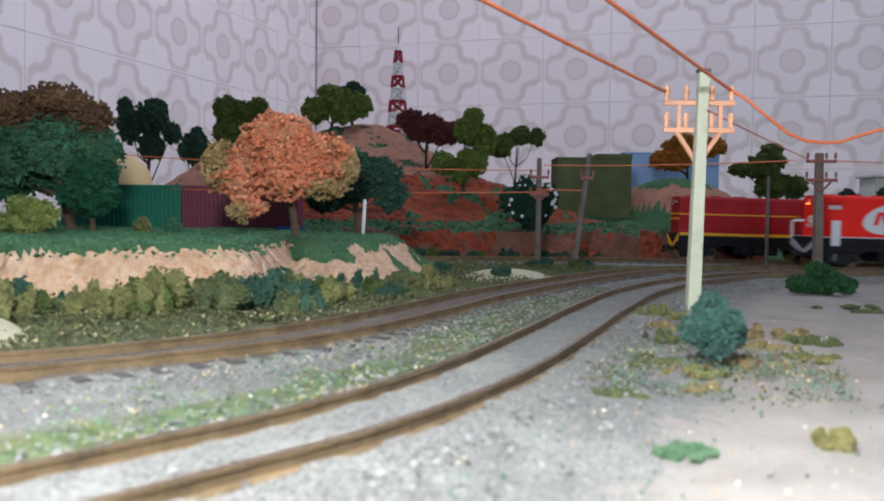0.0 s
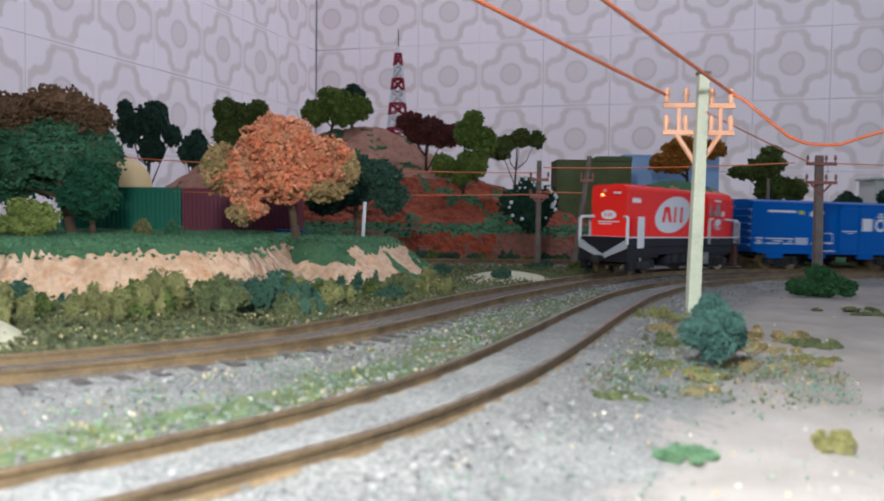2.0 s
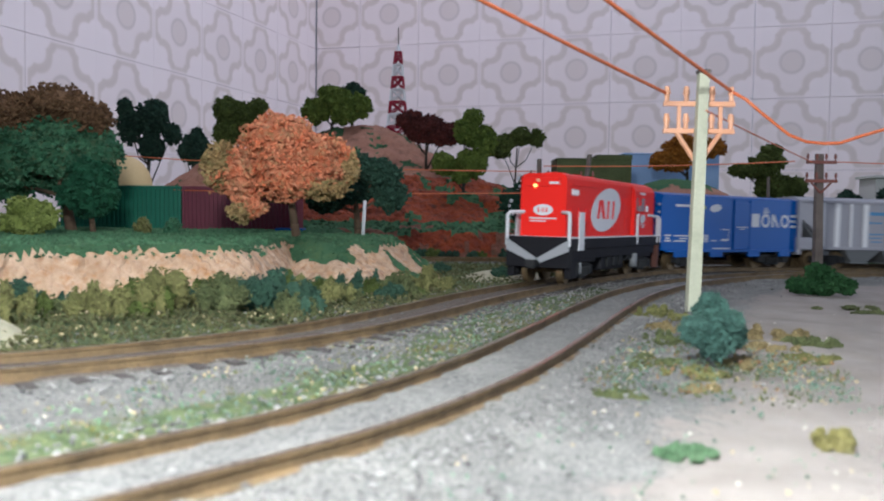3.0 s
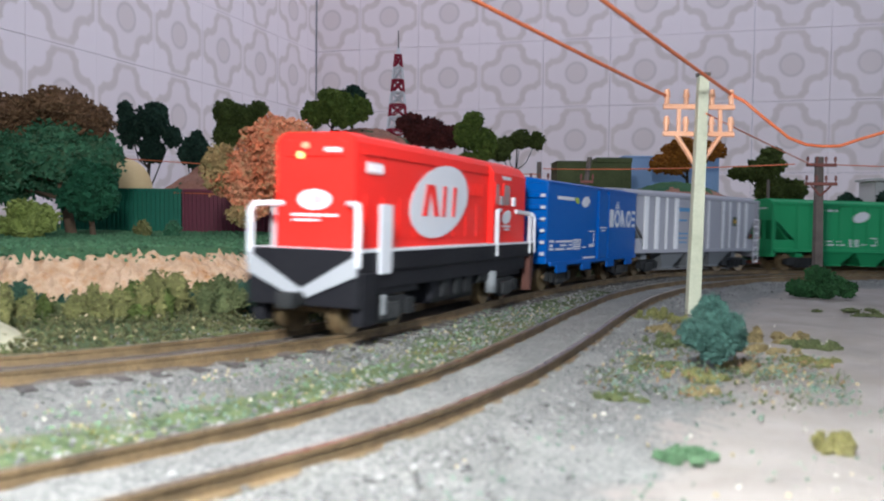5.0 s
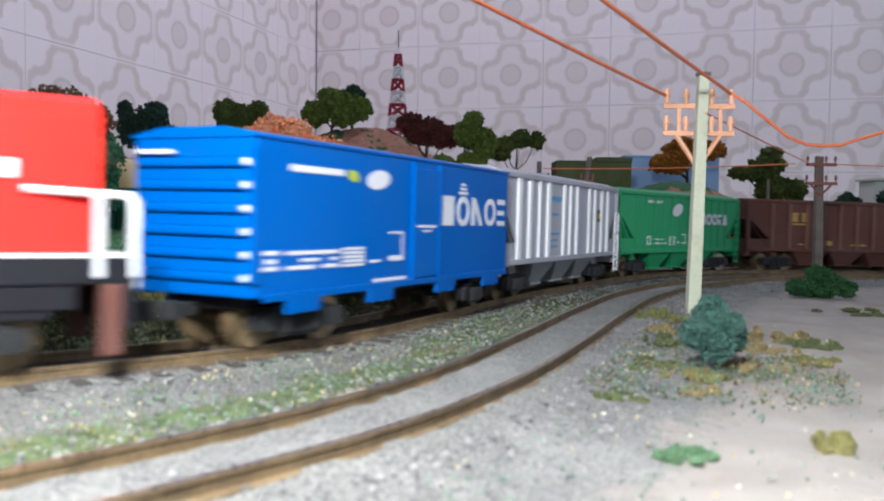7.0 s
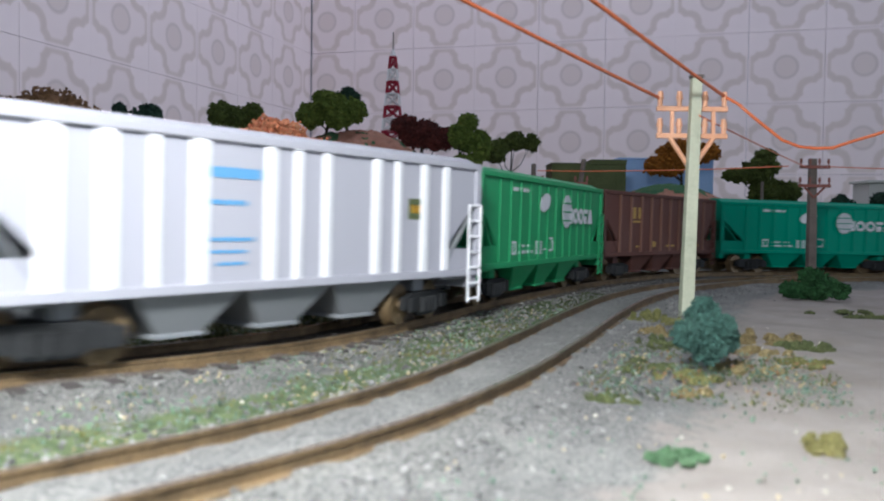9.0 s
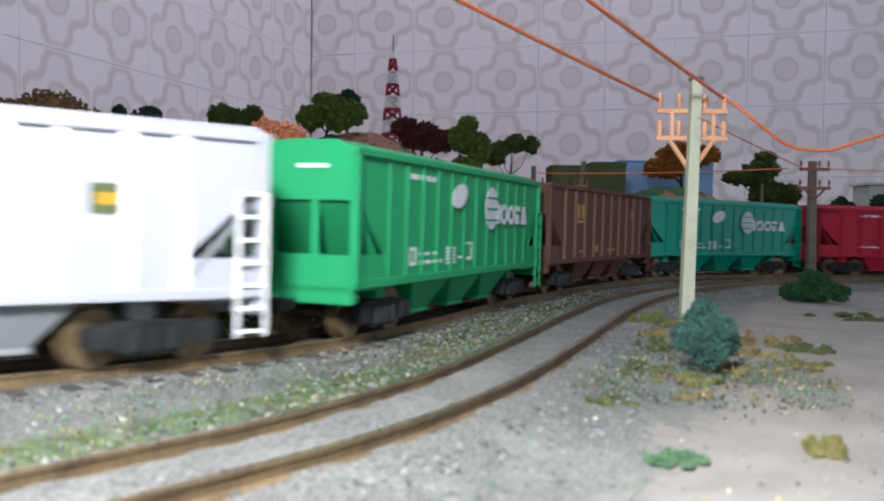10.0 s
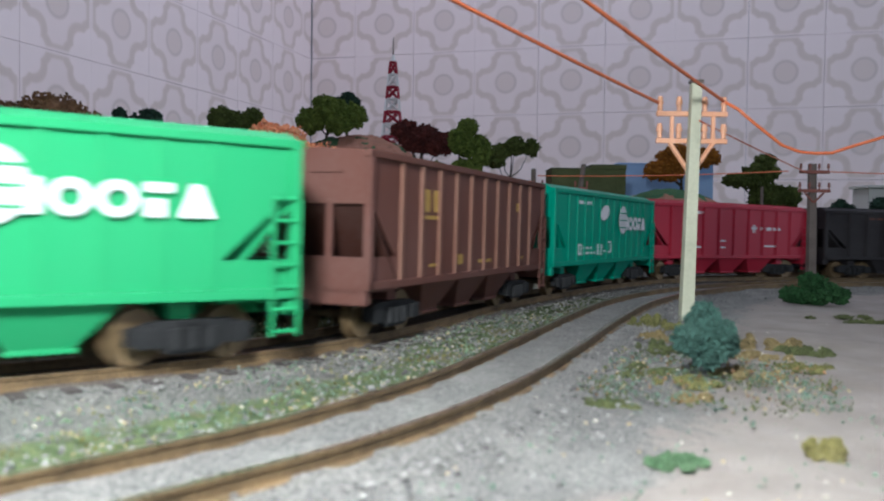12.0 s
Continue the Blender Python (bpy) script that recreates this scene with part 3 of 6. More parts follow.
def red_hills():
    def rise(x, y):
        """Stepped cutting that climbs away from the back track."""
        e = 0.008 * fbm(x * 25, 0, 3, 3)
        z = 0.0215 * smooth01(0.668, 0.680, y + e)
        w = math.exp(-((x + 0.06) / 0.17) ** 4)
        z += w * (0.032 * smooth01(0.70, 0.765, y + e) + 0.012 * smooth01(0.775, 0.79, y + e * 1.5))
        w2 = math.exp(-((x + 0.075) / 0.08) ** 2)
        z += w2 * 0.056 * smooth01(0.79, 0.90, y + e)
        z += math.exp(-((x + 0.2) / 0.07) ** 2) * 0.034 * smooth01(0.70, 0.79, y + e)
        return z
    def h(x, y):
        lim = 0.642 + 0.012 * fbm(x * 9, 1, 0, 2) + 0.22 * max(0, x - 0.09)
        if y < lim:
            return None
        return -0.002 + rise(x, y + 0.015 - 0.2 * max(0, x - 0.09)) + craggy(x, y, 60, 0.0042)
    def pick(x, y, z, n):
        g = fbm(x * 40, y * 40, 6, 3)
        if 0.0172 < z < 0.0262 and n > 0.55 and g > -0.4:
            return 2
        if z > 0.066 or x < -0.14:
            return 2 if g > 0.22 and n > 0.7 else 3
        if z > 0.024:
            return 2 if g > 0.24 and n > 0.6 else 0
        return 0 if g > 0.22 else 1
    relief("red_earth_hill", -0.34, 0.26, 0.64, 1.06, 0.0034, h, (M["redearth"], M["brownearth"], M["turf"], M["paleearth"]), pick, "stepped red earth hillside with green turf ledges", flock=(2, "turf_b", 0.0019, 0.6, 1.0))
    def dome(x, y):
        r = math.hypot((x - 0.222) / 0.055, (y - 0.84) / 0.06) + 0.05 * fbm(x * 30, y * 30, 2, 3)
        if r > 1.05:
            return None if r > 1.75 else 0.036 * (1 - (r - 1.05) / 0.7) + craggy(x, y, 90, 0.0015)
        return 0.036 + 0.032 * math.sqrt(max(0.0, 1 - (r / 1.05) ** 2)) + craggy(x, y, 90, 0.0015)
    relief("round_red_hill", 0.12, 0.33, 0.72, 0.96, 0.004, dome, (M["paleearth"], M["turf"]),
           lambda x, y, z, n: 1 if z + 0.006 * fbm(x * 50, y * 50, 0, 2) > 0.058 or z < 0.036 + 0.01 * fbm(x * 30, y * 30, 4, 2) else 0, "round hill of reddish earth with a turf crown")
    def right(x, y):
        return None if y < 0.70 + 0.02 * fbm(x * 8, 4, 0, 2) else -0.002 + 0.042 * smooth01(0.70, 0.84, y + 0.01 * fbm(x * 20, 7, 0, 2)) + craggy(x, y, 60, 0.003)
    relief("turf_slope", 0.125, 0.95, 0.66, 1.15, 0.008, right, (M["turf"],),
           lambda x, y, z, n: 0, "low turf slope behind the far track")


# ---- trees ----
FOLIAGE = {}


def foliage(key, c1, c2, dirt=None):
    if key not in FOLIAGE:
        FOLIAGE[key] = surface("foliage_" + key, c1, c2, 0.95, 90, 900, 0.6, 0.001, random_hue=0.3, dirt=dirt, specular=0.15)
    return FOLIAGE[key]


def crown_mesh(rng, lobes, leaf, count):
    """Foam foliage: ragged lumps over each lobe (centre, radii) plus loose flakes."""
    v_all, f_all, n0 = [], [], 0
    base = np.array([(1, 0, 0), (-1, 0, 0), (0, 1, 0), (0, -1, 0), (0, 0, 1), (0, 0, -1)], float)
    tri = np.array([(0, 2, 4), (2, 1, 4), (1, 3, 4), (3, 0, 4), (2, 0, 5), (1, 2, 5), (3, 1, 5), (0, 3, 5)])
    tot = sum(r[0] * r[1] + r[0] * r[2] for _, r in lobes)
    for c, r in lobes:
        n = max(20, int(count * (r[0] * r[1] + r[0] * r[2]) / tot))
        d = rng.normal(size=(n, 3))
        d /= np.linalg.norm(d, axis=1)[:, None]
        wob = np.array([fbm(*(q * 2.2 + np.array(c) * 300), 3) for q in d])
        p = np.array(c) + d * np.array(r) * (0.80 + 0.28 * wob + rng.uniform(-0.13, 0.08, n))[:, None]
        s = leaf * rng.uniform(0.55, 1.5, n)
        v = base[None] * rng.uniform(0.5, 1.25, (n, 6, 1)) + rng.uniform(-0.35, 0.35, (n, 6, 3))
        q = rng.normal(size=(n, 4))
        q /= np.linalg.norm(q, axis=1)[:, None]
        w, x, y, z = q.T
        rot = np.array([[1 - 2 * (y * y + z * z), 2 * (x * y - z * w), 2 * (x * z + y * w)], [2 * (x * y + z * w), 1 - 2 * (x * x + z * z), 2 * (y * z - x * w)],
                        [2 * (x * z - y * w), 2 * (y * z + x * w), 1 - 2 * (x * x + y * y)]]).transpose(2, 0, 1)
        v = np.einsum("nij,nkj->nki", rot, v * np.array([1, 1, 0.6]))
        v = v * s[:, None, None] + p[:, None, :]
        v_all.append(v.reshape(-1, 3))
        f_all.append((tri[None] + 6 * np.arange(n)[:, None, None]).reshape(-1, 3) + n0)
        n0 += 6 * n
        # a dark inner body so that the lobe is not see-through
        core = bmesh.new()
        bmesh.ops.create_icosphere(core, subdivisions=2, radius=1)
        cv = np.array([q.co[:] for q in core.verts])
        cw = np.array([fbm(*(q * 2.2 + np.array(c) * 300), 3) for q in cv])
        cv = np.array(c) + cv * np.array(r) * (0.70 + 0.25 * cw)[:, None]
        v_all.append(cv)
        f_all.append(np.array([[q.index for q in f.verts] for f in core.faces]) + n0)
        n0 += len(cv)
        core.free()
    me = bpy.data.meshes.new("crown")
    me.from_pydata(np.vstack(v_all).tolist(), [], np.vstack(f_all).tolist())
    return me


def tree(x, y, base, low, top, width, mat, label, seed, lobes=None, trunk=0.0022, count=1500, leaf=0.0022, bark="trunk", lean=0.0, depth=0.8, name="tree", category="tree", bare=0):
    """A model tree: tapered trunk, limbs and a crown of foam lumps between low and top."""
    rng = np.random.default_rng(seed)
    ob = root(name, TILT @ pose(x, y, base) if base < 0 else pose(x, y, base), label, category, "model trees" if name == "tree" else "")
    h0, h1 = low - base, top - base
    mid = (h0 + h1) / 2
    if lobes is None:
        lobes = []
        n = 7
        for i in range(n):
            u = -0.75 + 1.5 * i / (n - 1)
            k = 0.30 + 0.10 * rng.random()
            zz = rng.uniform(-0.35, 0.35) * (1 - 0.5 * abs(u))
            lobes.append((u * 0.62, rng.uniform(-0.3, 0.3), zz, k, k * 1.15))
        lobes += [(0.0, 0.0, 0.45, 0.42, 0.5), (rng.uniform(-0.3, 0.3), 0.1, 0.1, 0.5, 0.6), (0.1, -0.15, -0.3, 0.45, 0.5)]
    real = [((a * width / 2, b * width / 2 * depth, mid + c * (h1 - h0) / 2), (k * width / 2, k * width / 2 * depth, kz * (h1 - h0) / 2)) for a, b, c, k, kz in lobes]
    if name == "tree":
        bm = bmesh.new()
        pts = [(lean * k - lean, 0.0008 * math.sin(5 * k + seed), k * (mid + 0.25 * (h1 - h0) - 0.0)) for k in np.linspace(0, 1, 6)]
        pts[0] = (pts[0][0], pts[0][1], -0.002)
        for i in range(5):
            rod(bm, pts[i], pts[i + 1], trunk * (1.15 - 0.17 * i), trunk * (1.15 - 0.17 * (i + 1)), 7)
        part("trunk", bm, M[bark], ob, "", True)
        bm = bmesh.new()
        for c, r in real[:9]:
            rod(bm, pts[2 if c[2] < mid else 3], (Vector(c) + Vector(pts[2])) / 2 + Vector((0, 0, 0.001)), trunk * 0.5, trunk * 0.35, 5)
            rod(bm, (Vector(c) + Vector(pts[2])) / 2 + Vector((0, 0, 0.001)), c, trunk * 0.35, trunk * 0.15, 5)
        part("limb", bm, M[bark], ob, "", True)
    me = crown_mesh(rng, real, leaf, count)
    me.materials.append(mat)
    cr = new("crown", me)
    cr.parent = ob
    return ob


def rag(seed, n, wide=1.15):
    """Lobes of a low ragged tuft: small uneven lumps strewn over a disc."""
    g = np.random.default_rng(seed)
    out = []
    for i in range(n):
        r, a, k = math.sqrt(g.random()) * wide, g.uniform(0, 6.28), g.uniform(0.1, 0.3)
        out.append((r * math.cos(a), r * math.sin(a), -0.75 + g.uniform(0, 0.9) * (1.1 - 0.6 * r), k, g.uniform(0.3, 0.75)))
    return out


def trees():
    dk = foliage("dark_green", (0.012, 0.03, 0.022), (0.03, 0.06, 0.04))
    olive = foliage("olive", (0.035, 0.05, 0.012), (0.085, 0.11, 0.03))
    light = foliage("light_green", (0.045, 0.075, 0.014), (0.125, 0.165, 0.035))
    mid = foliage("mid_green", (0.03, 0.105, 0.055), (0.075, 0.185, 0.1), (0.15, 0.085, 0.045, 0.45))
    brown = foliage("brown_top", (0.1, 0.055, 0.03), (0.19, 0.11, 0.06))
    orange = foliage("orange", (0.62, 0.15, 0.06), (0.64, 0.31, 0.18), (0.38, 0.32, 0.16, 0.95))
    bluegreen = foliage("blue_green", (0.02, 0.05, 0.034), (0.045, 0.09, 0.06))
    maroon = foliage("maroon", (0.04, 0.015, 0.015), (0.11, 0.03, 0.025))
    rust = foliage("rust", (0.2, 0.075, 0.012), (0.3, 0.12, 0.02))
    yel = foliage("yellow_green", (0.095, 0.1, 0.036), (0.185, 0.178, 0.07))
    t = tree(-0.224, 0.50, 0.0175, 0.041, 0.082, 0.077, mid, "large tree with green and brown foam foliage on the rock bank", 1,
             [(-0.6, 0, 0.0, 0.55, 1.0), (0.1, -0.2, 0.15, 0.65, 0.85), (0.68, 0, 0.15, 0.45, 0.75), (-0.2, 0.2, 0.3, 0.6, 0.8), (0.4, 0.1, -0.3, 0.5, 0.5), (0.2, 0, 0.7, 0.7, 0.5), (-0.5, 0, 0.6, 0.55, 0.5), (-0.85, 0.5, -0.75, 0.5, 0.6), (0.3, 0.6, -0.8, 0.5, 0.5), (-0.2, 0.6, -0.6, 0.5, 0.5)], 0.003, 7000, 0.0014, lean=-0.012)
    me = crown_mesh(np.random.default_rng(5), [((-0.02, -0.004, 0.068), (0.02, 0.02, 0.013)), ((0.006, -0.004, 0.073), (0.022, 0.022, 0.0125)), ((0.024, -0.003, 0.066), (0.0145, 0.016, 0.010))], 0.0013, 3600)
    me.materials.append(brown)
    top = new("crown", me)
    top.parent = t
    top["label"] = "brownish dried top foliage"
    tree(-0.193, 0.475, 0.0175, 0.022, 0.062, 0.050, foliage("deep_green", (0.01, 0.055, 0.028), (0.025, 0.09, 0.045)), "dark green tree with a leaning trunk beside the fence", 2, None, 0.0016, 1300, 0.002, lean=-0.003)
    tree(-0.194, 0.405, 0.0165, 0.0165, 0.0385, 0.042, foliage("round_bush", (0.12, 0.155, 0.035), (0.22, 0.26, 0.075)), "round yellow-green bush on the rock bank", 3, None, 0, 3000, 0.0012, name="bush", category="bush")
    tree(-0.290, 0.86, 0.0, 0.078, 0.145, 0.066, dk, "dark green tree in front of the tiled wall", 4, [(-0.7, 0, 0.65, 0.25, 0.3), (-0.55, 0, 0.1, 0.4, 0.6), (0.1, 0, 0.3, 0.55, 0.6), (0.72, 0, -0.1, 0.28, 0.35), (0.1, 0, -0.5, 0.4, 0.45), (0.3, 0, 0.55, 0.3, 0.35)], 0.0018, 2600, 0.0021, "darktrunk")
    tree(-0.232, 0.82, 0.0, 0.066, 0.113, 0.04, dk, "dark green tree on the hill", 6, None, 0.0018, 1800, 0.0021, "darktrunk")
    tree(-0.181, 0.78, 0.03, 0.088, 0.136, 0.053, olive, "olive green tree on the hill", 7, [(-0.45, 0, 0.45, 0.5, 0.5), (0.6, 0, 0.55, 0.36, 0.35), (0.1, 0, 0.3, 0.5, 0.45), (-0.4, 0, -0.4, 0.55, 0.55), (0.0, 0.1, -0.1, 0.45, 0.5)], 0.0018, 2600, 0.002, "darktrunk")
    t = tree(-0.081, 0.44, 0.015, 0.027, 0.083, 0.079, orange, "broad tree in orange autumn foliage on the turf mound", 8,
         [(-0.55, 0, -0.15, 0.45, 0.5), (-0.1, -0.1, 0.35, 0.5, 0.6), (0.15, 0, 0.55, 0.3, 0.4), (0.45, -0.1, 0.1, 0.5, 0.55), (0.75, 0, 0.05, 0.25, 0.35), (-0.75, 0, -0.1, 0.25, 0.4), (0.1, -0.2, -0.2, 0.6, 0.5),
          (-0.4, -0.1, -0.7, 0.28, 0.3), (-0.15, 0.1, 0.7, 0.25, 0.28), (-0.47, 0, -0.88, 0.14, 0.16)], 0.0022, 6500, 0.0013, lean=-0.008)
    me = crown_mesh(np.random.default_rng(9), [((-0.031, -0.003, 0.040), (0.010, 0.011, 0.013)), ((-0.019, -0.004, 0.017), (0.0075, 0.008, 0.0075)), ((0.020, -0.004, 0.029), (0.015, 0.014, 0.006)), ((0.034, -0.002, 0.039), (0.006, 0.008, 0.009))], 0.0013, 1900)
    me.materials.append(foliage("tan_olive", (0.3, 0.19, 0.08), (0.42, 0.3, 0.14), (0.12, 0.17, 0.06, 0.8)))
    low = new("crown", me)
    low.parent = t
    low["label"] = "tan and olive outer foliage"
    tree(-0.052, 0.505, 0.014, 0.030, 0.0685, 0.062, bluegreen, "spreading blue-green tree behind the orange tree", 9, [(0.45, 0, 0.3, 0.5, 0.5), (0.7, 0, -0.35, 0.35, 0.55), (0.0, 0, -0.3, 0.45, 0.4), (-0.5, 0, -0.6, 0.4, 0.35), (0.2, 0.2, 0.4, 0.45, 0.5)], 0.0022, 3600, 0.0014, lean=-0.004)
    tree(-0.106, 0.87, 0.098, 0.116, 0.160, 0.074, light, "light green tree on top of the red hill", 10, [(-0.55, 0, -0.2, 0.45, 0.6), (0.0, 0, 0.2, 0.55, 0.7), (0.6, 0, 0.0, 0.4, 0.6), (-0.2, 0, 0.55, 0.35, 0.4), (0.2, -0.2, -0.4, 0.4, 0.5)], 0.0018, 3200, 0.002, "darktrunk", lean=0.008)
    tree(-0.097, 0.93, 0.09, 0.15, 0.172, 0.035, dk, "dark tree behind the hilltop tree", 11, None, 0.0018, 1000, 0.0021, "darktrunk")
    tree(-0.016, 0.82, 0.04, 0.089, 0.130, 0.060, maroon, "dark maroon tree on the hillside", 12, [(-0.5, 0, 0.5, 0.45, 0.45), (0.1, 0, 0.1, 0.55, 0.7), (0.6, 0, -0.1, 0.45, 0.6), (-0.3, 0, 0.0, 0.4, 0.5)], 0.0018, 2600, 0.002, "darktrunk")
    tree(0.018, 0.74, 0.016, 0.060, 0.122, 0.056, light, "tall light green tree at the foot of the red hill", 13, [(0.25, 0, 0.75, 0.3, 0.25), (0.1, 0, 0.35, 0.5, 0.4), (0.6, 0, 0.1, 0.4, 0.45), (-0.6, 0, -0.55, 0.4, 0.35), (0.2, 0, -0.5, 0.55, 0.4), (-0.1, 0, -0.85, 0.3, 0.2)], 0.0016, 3600, 0.0019, "darktrunk", lean=0.001)
    tree(0.071, 0.84, 0.03, 0.082, 0.119, 0.053, olive, "slender dark tree with bare branching stems", 14, [(-0.6, 0, -0.3, 0.4, 0.5), (0.1, 0, 0.4, 0.45, 0.5), (0.7, 0, 0.35, 0.3, 0.45), (-0.4, 0, 0.1, 0.4, 0.4)], 0.0012, 1800, 0.0019, "darktrunk", lean=0.003)
    t = tree(0.067, 0.68, 0.012, 0.014, 0.066, 0.058, foliage("black_green", (0.008, 0.03, 0.02), (0.02, 0.05, 0.03)), "dark tree with white blossoms", 15, None, 0.0018, 1500, 0.0022, "darktrunk")
    rng = np.random.default_rng(3)
    fl = bmesh.new()
    for i in range(26):
        a = rng.uniform(-0.3, 2.2) if i % 3 else rng.uniform(-1.5, 4.5)
        bmesh.ops.create_icosphere(fl, subdivisions=1, radius=rng.uniform(0.0009, 0.0018), matrix=Matrix.Translation((0.021 * math.cos(a) * rng.uniform(0.7, 1.05), -0.018, 0.032 + 0.019 * math.sin(a) * rng.uniform(0.5, 1))))
    part("blossom", fl, M["white"], t, "white blossoms")
    tree(0.240, 0.86, 0.05, 0.072, 0.1165, 0.078, rust, "rust-brown tree on the round hill", 16, [(-0.1, 0, 0.3, 0.6, 0.6), (-0.6, 0, -0.3, 0.4, 0.45), (0.6, 0, 0.35, 0.4, 0.45), (0.2, 0, 0.2, 0.5, 0.5), (-0.3, 0, -0.4, 0.4, 0.4)], 0.0018, 3000, 0.002, "darktrunk")
    tree(0.319, 0.86, 0.03, 0.048, 0.105, 0.080, olive, "dark olive tree behind the parked locomotive", 17, [(0.1, 0, 0.75, 0.3, 0.28), (0.0, 0, 0.35, 0.5, 0.35), (-0.65, 0, 0.1, 0.35, 0.25), (0.1, 0, -0.4, 0.45, 0.55), (0.65, 0, -0.5, 0.35, 0.45), (-0.2, 0, 0.1, 0.5, 0.3)], 0.0018, 3400, 0.002, "darktrunk")
    tree(0.440, 0.95, 0.036, 0.044, 0.064, 0.034, dk, "low dark bush on the far slope", 18, None, 0, 500, 0.003, name="bush", category="bush")
    tree(0.460, 0.90, 0.036, 0.044, 0.067, 0.034, dk, "low dark bush on the far slope", 19, None, 0, 500, 0.003, name="bush", category="bush")
    tree(0.059, 0.190, -0.001, -0.001, 0.0168, 0.0198, foliage("pale_blue_green", (0.03, 0.072, 0.06), (0.065, 0.125, 0.102)), "round blue-green bush at the foot of the concrete pole", 20, None, 0, 6500, 0.00045, name="bush", category="bush")
    tree(0.172, 0.395, -0.001, -0.001, 0.0145, 0.033, foliage("pole_bush", (0.012, 0.045, 0.015), (0.03, 0.08, 0.03)), "low dark green bush at the foot of the dark pole", 21,
         [(-0.1, 0, 0.35, 0.35, 0.6), (0.35, 0, -0.1, 0.4, 0.6), (-0.6, 0, -0.4, 0.4, 0.5), (0.7, 0, -0.4, 0.3, 0.5), (0.0, 0, -0.4, 0.6, 0.5)], 0, 2000, 0.0012, name="bush", category="bush")
    tree(0.0565, 0.124, -0.0012, -0.0012, 0.0033, 0.0085, foliage("dry_yellow", (0.13, 0.12, 0.04), (0.22, 0.2, 0.085)), "small yellow-green tuft on the sand", 22, rag(22, 16, 0.5), 0, 1500, 0.00036, name="bush", category="bush")
    tree(0.034, 0.119, -0.0014, -0.0014, 0.0009, 0.009, foliage("bright_green", (0.06, 0.12, 0.06), (0.12, 0.2, 0.11)), "flat bright green tuft on the sand", 23, rag(23, 26, 0.85), 0, 1300, 0.00036, name="bush", category="bush")
    tree(-0.158, 0.46, 0.0175, 0.0175, 0.0285, 0.011, yel, "small yellow-green bush before the fence", 24, None, 0, 400, 0.0013, name="bush", category="bush")
    tree(-0.145, 0.47, 0.0175, 0.0175, 0.0285, 0.012, mid, "small green bush before the fence", 25, None, 0, 400, 0.0013, name="bush", category="bush")
    # low tufts around the concrete pole
    soft = foliage("dry_brown", (0.15, 0.115, 0.055), (0.25, 0.2, 0.1))
    moss = foliage("moss", (0.05, 0.066, 0.028), (0.115, 0.128, 0.055))
    for i, (x, y, h, w) in enumerate(((0.061, 0.231, 0.004, 0.012), (0.072, 0.285, 0.005, 0.016), (0.095, 0.246, 0.0035, 0.02), (0.1, 0.232, 0.0025, 0.016), (0.082, 0.222, 0.002, 0.016), (0.046, 0.196, 0.0015, 0.014),
                                      (0.0525, 0.180, 0.0018, 0.012), (0.070, 0.195, 0.002, 0.014), (0.034, 0.158, 0.001, 0.010), (0.066, 0.25, 0.004, 0.012), (0.158, 0.328, 0.0015, 0.03), (0.088, 0.205, 0.001, 0.014), (0.05, 0.165, 0.0008, 0.009))):
        tree(x, y, -0.0014, -0.0014, h, w, (moss, yel, soft, moss, soft)[i % 5], ("moss green", "yellow-green", "dry brown", "moss green", "dry brown")[i % 5] + " low tuft on the ground", 400 + i, rag(400 + i, 13), 0, 1100, 0.00045, name="tuft", category="bush")
    # scrub at the foot of the red cutting and beside the far poles
    rng = np.random.default_rng(41)
    for i in range(16):
        x = -0.03 + 0.012 * i + rng.uniform(-0.004, 0.004)
        tree(x, 0.645 + 0.03 * max(0, x - 0.05) / 0.1 + rng.uniform(-0.004, 0.004), -0.001, -0.001, rng.uniform(0.004, 0.011), rng.uniform(0.012, 0.02), (dk, bluegreen, olive)[i % 3],
             "dark scrub clump below the red cutting", 300 + i, rag(300 + i, 10, 0.8), 0, 500, 0.0012, name="scrub", category="bush")
    for x, y in ((0.058, 0.545), (0.066, 0.55), (0.083, 0.54), (0.092, 0.55), (0.03, 0.435), (0.0, 0.47)):
        tree(x, y, -0.001, -0.001, rng.uniform(0.004, 0.007), 0.012, (bluegreen, olive)[int(x * 1000) % 2], "small scrub clump beside the track", 330 + int(x * 1000), None, 0, 260, 0.0012, name="scrub", category="bush")
    # scrub along the foot of the banks
    rng = np.random.default_rng(77)
    kinds = [(yel, "yellow-green"), (olive, "olive green"), (bluegreen, "blue-green"), (foliage("moss", (0.05, 0.066, 0.028), (0.115, 0.128, 0.055)), "moss green")]
    for i in range(30):
        u = i / 29
        x = -0.135 + 0.13 * u + rng.uniform(-0.006, 0.006)
        y = 0.255 + 0.42 * (x + 0.15) + rng.uniform(-0.045, 0.004) + 0.06 * smooth01(0.55, 1.0, u)
        hgt = rng.uniform(0.005, 0.0145) + 0.005 * math.sin(math.pi * u) ** 2
        m, w = kinds[i % 4]
        tree(x, y, -0.0015, -0.0015, hgt, hgt * rng.uniform(1.2, 2.0), m, w + " scrub clump below the bank", 100 + i, rag(100 + i, 16, 0.9), 0, 1500, 0.0006, name="scrub", category="bush")


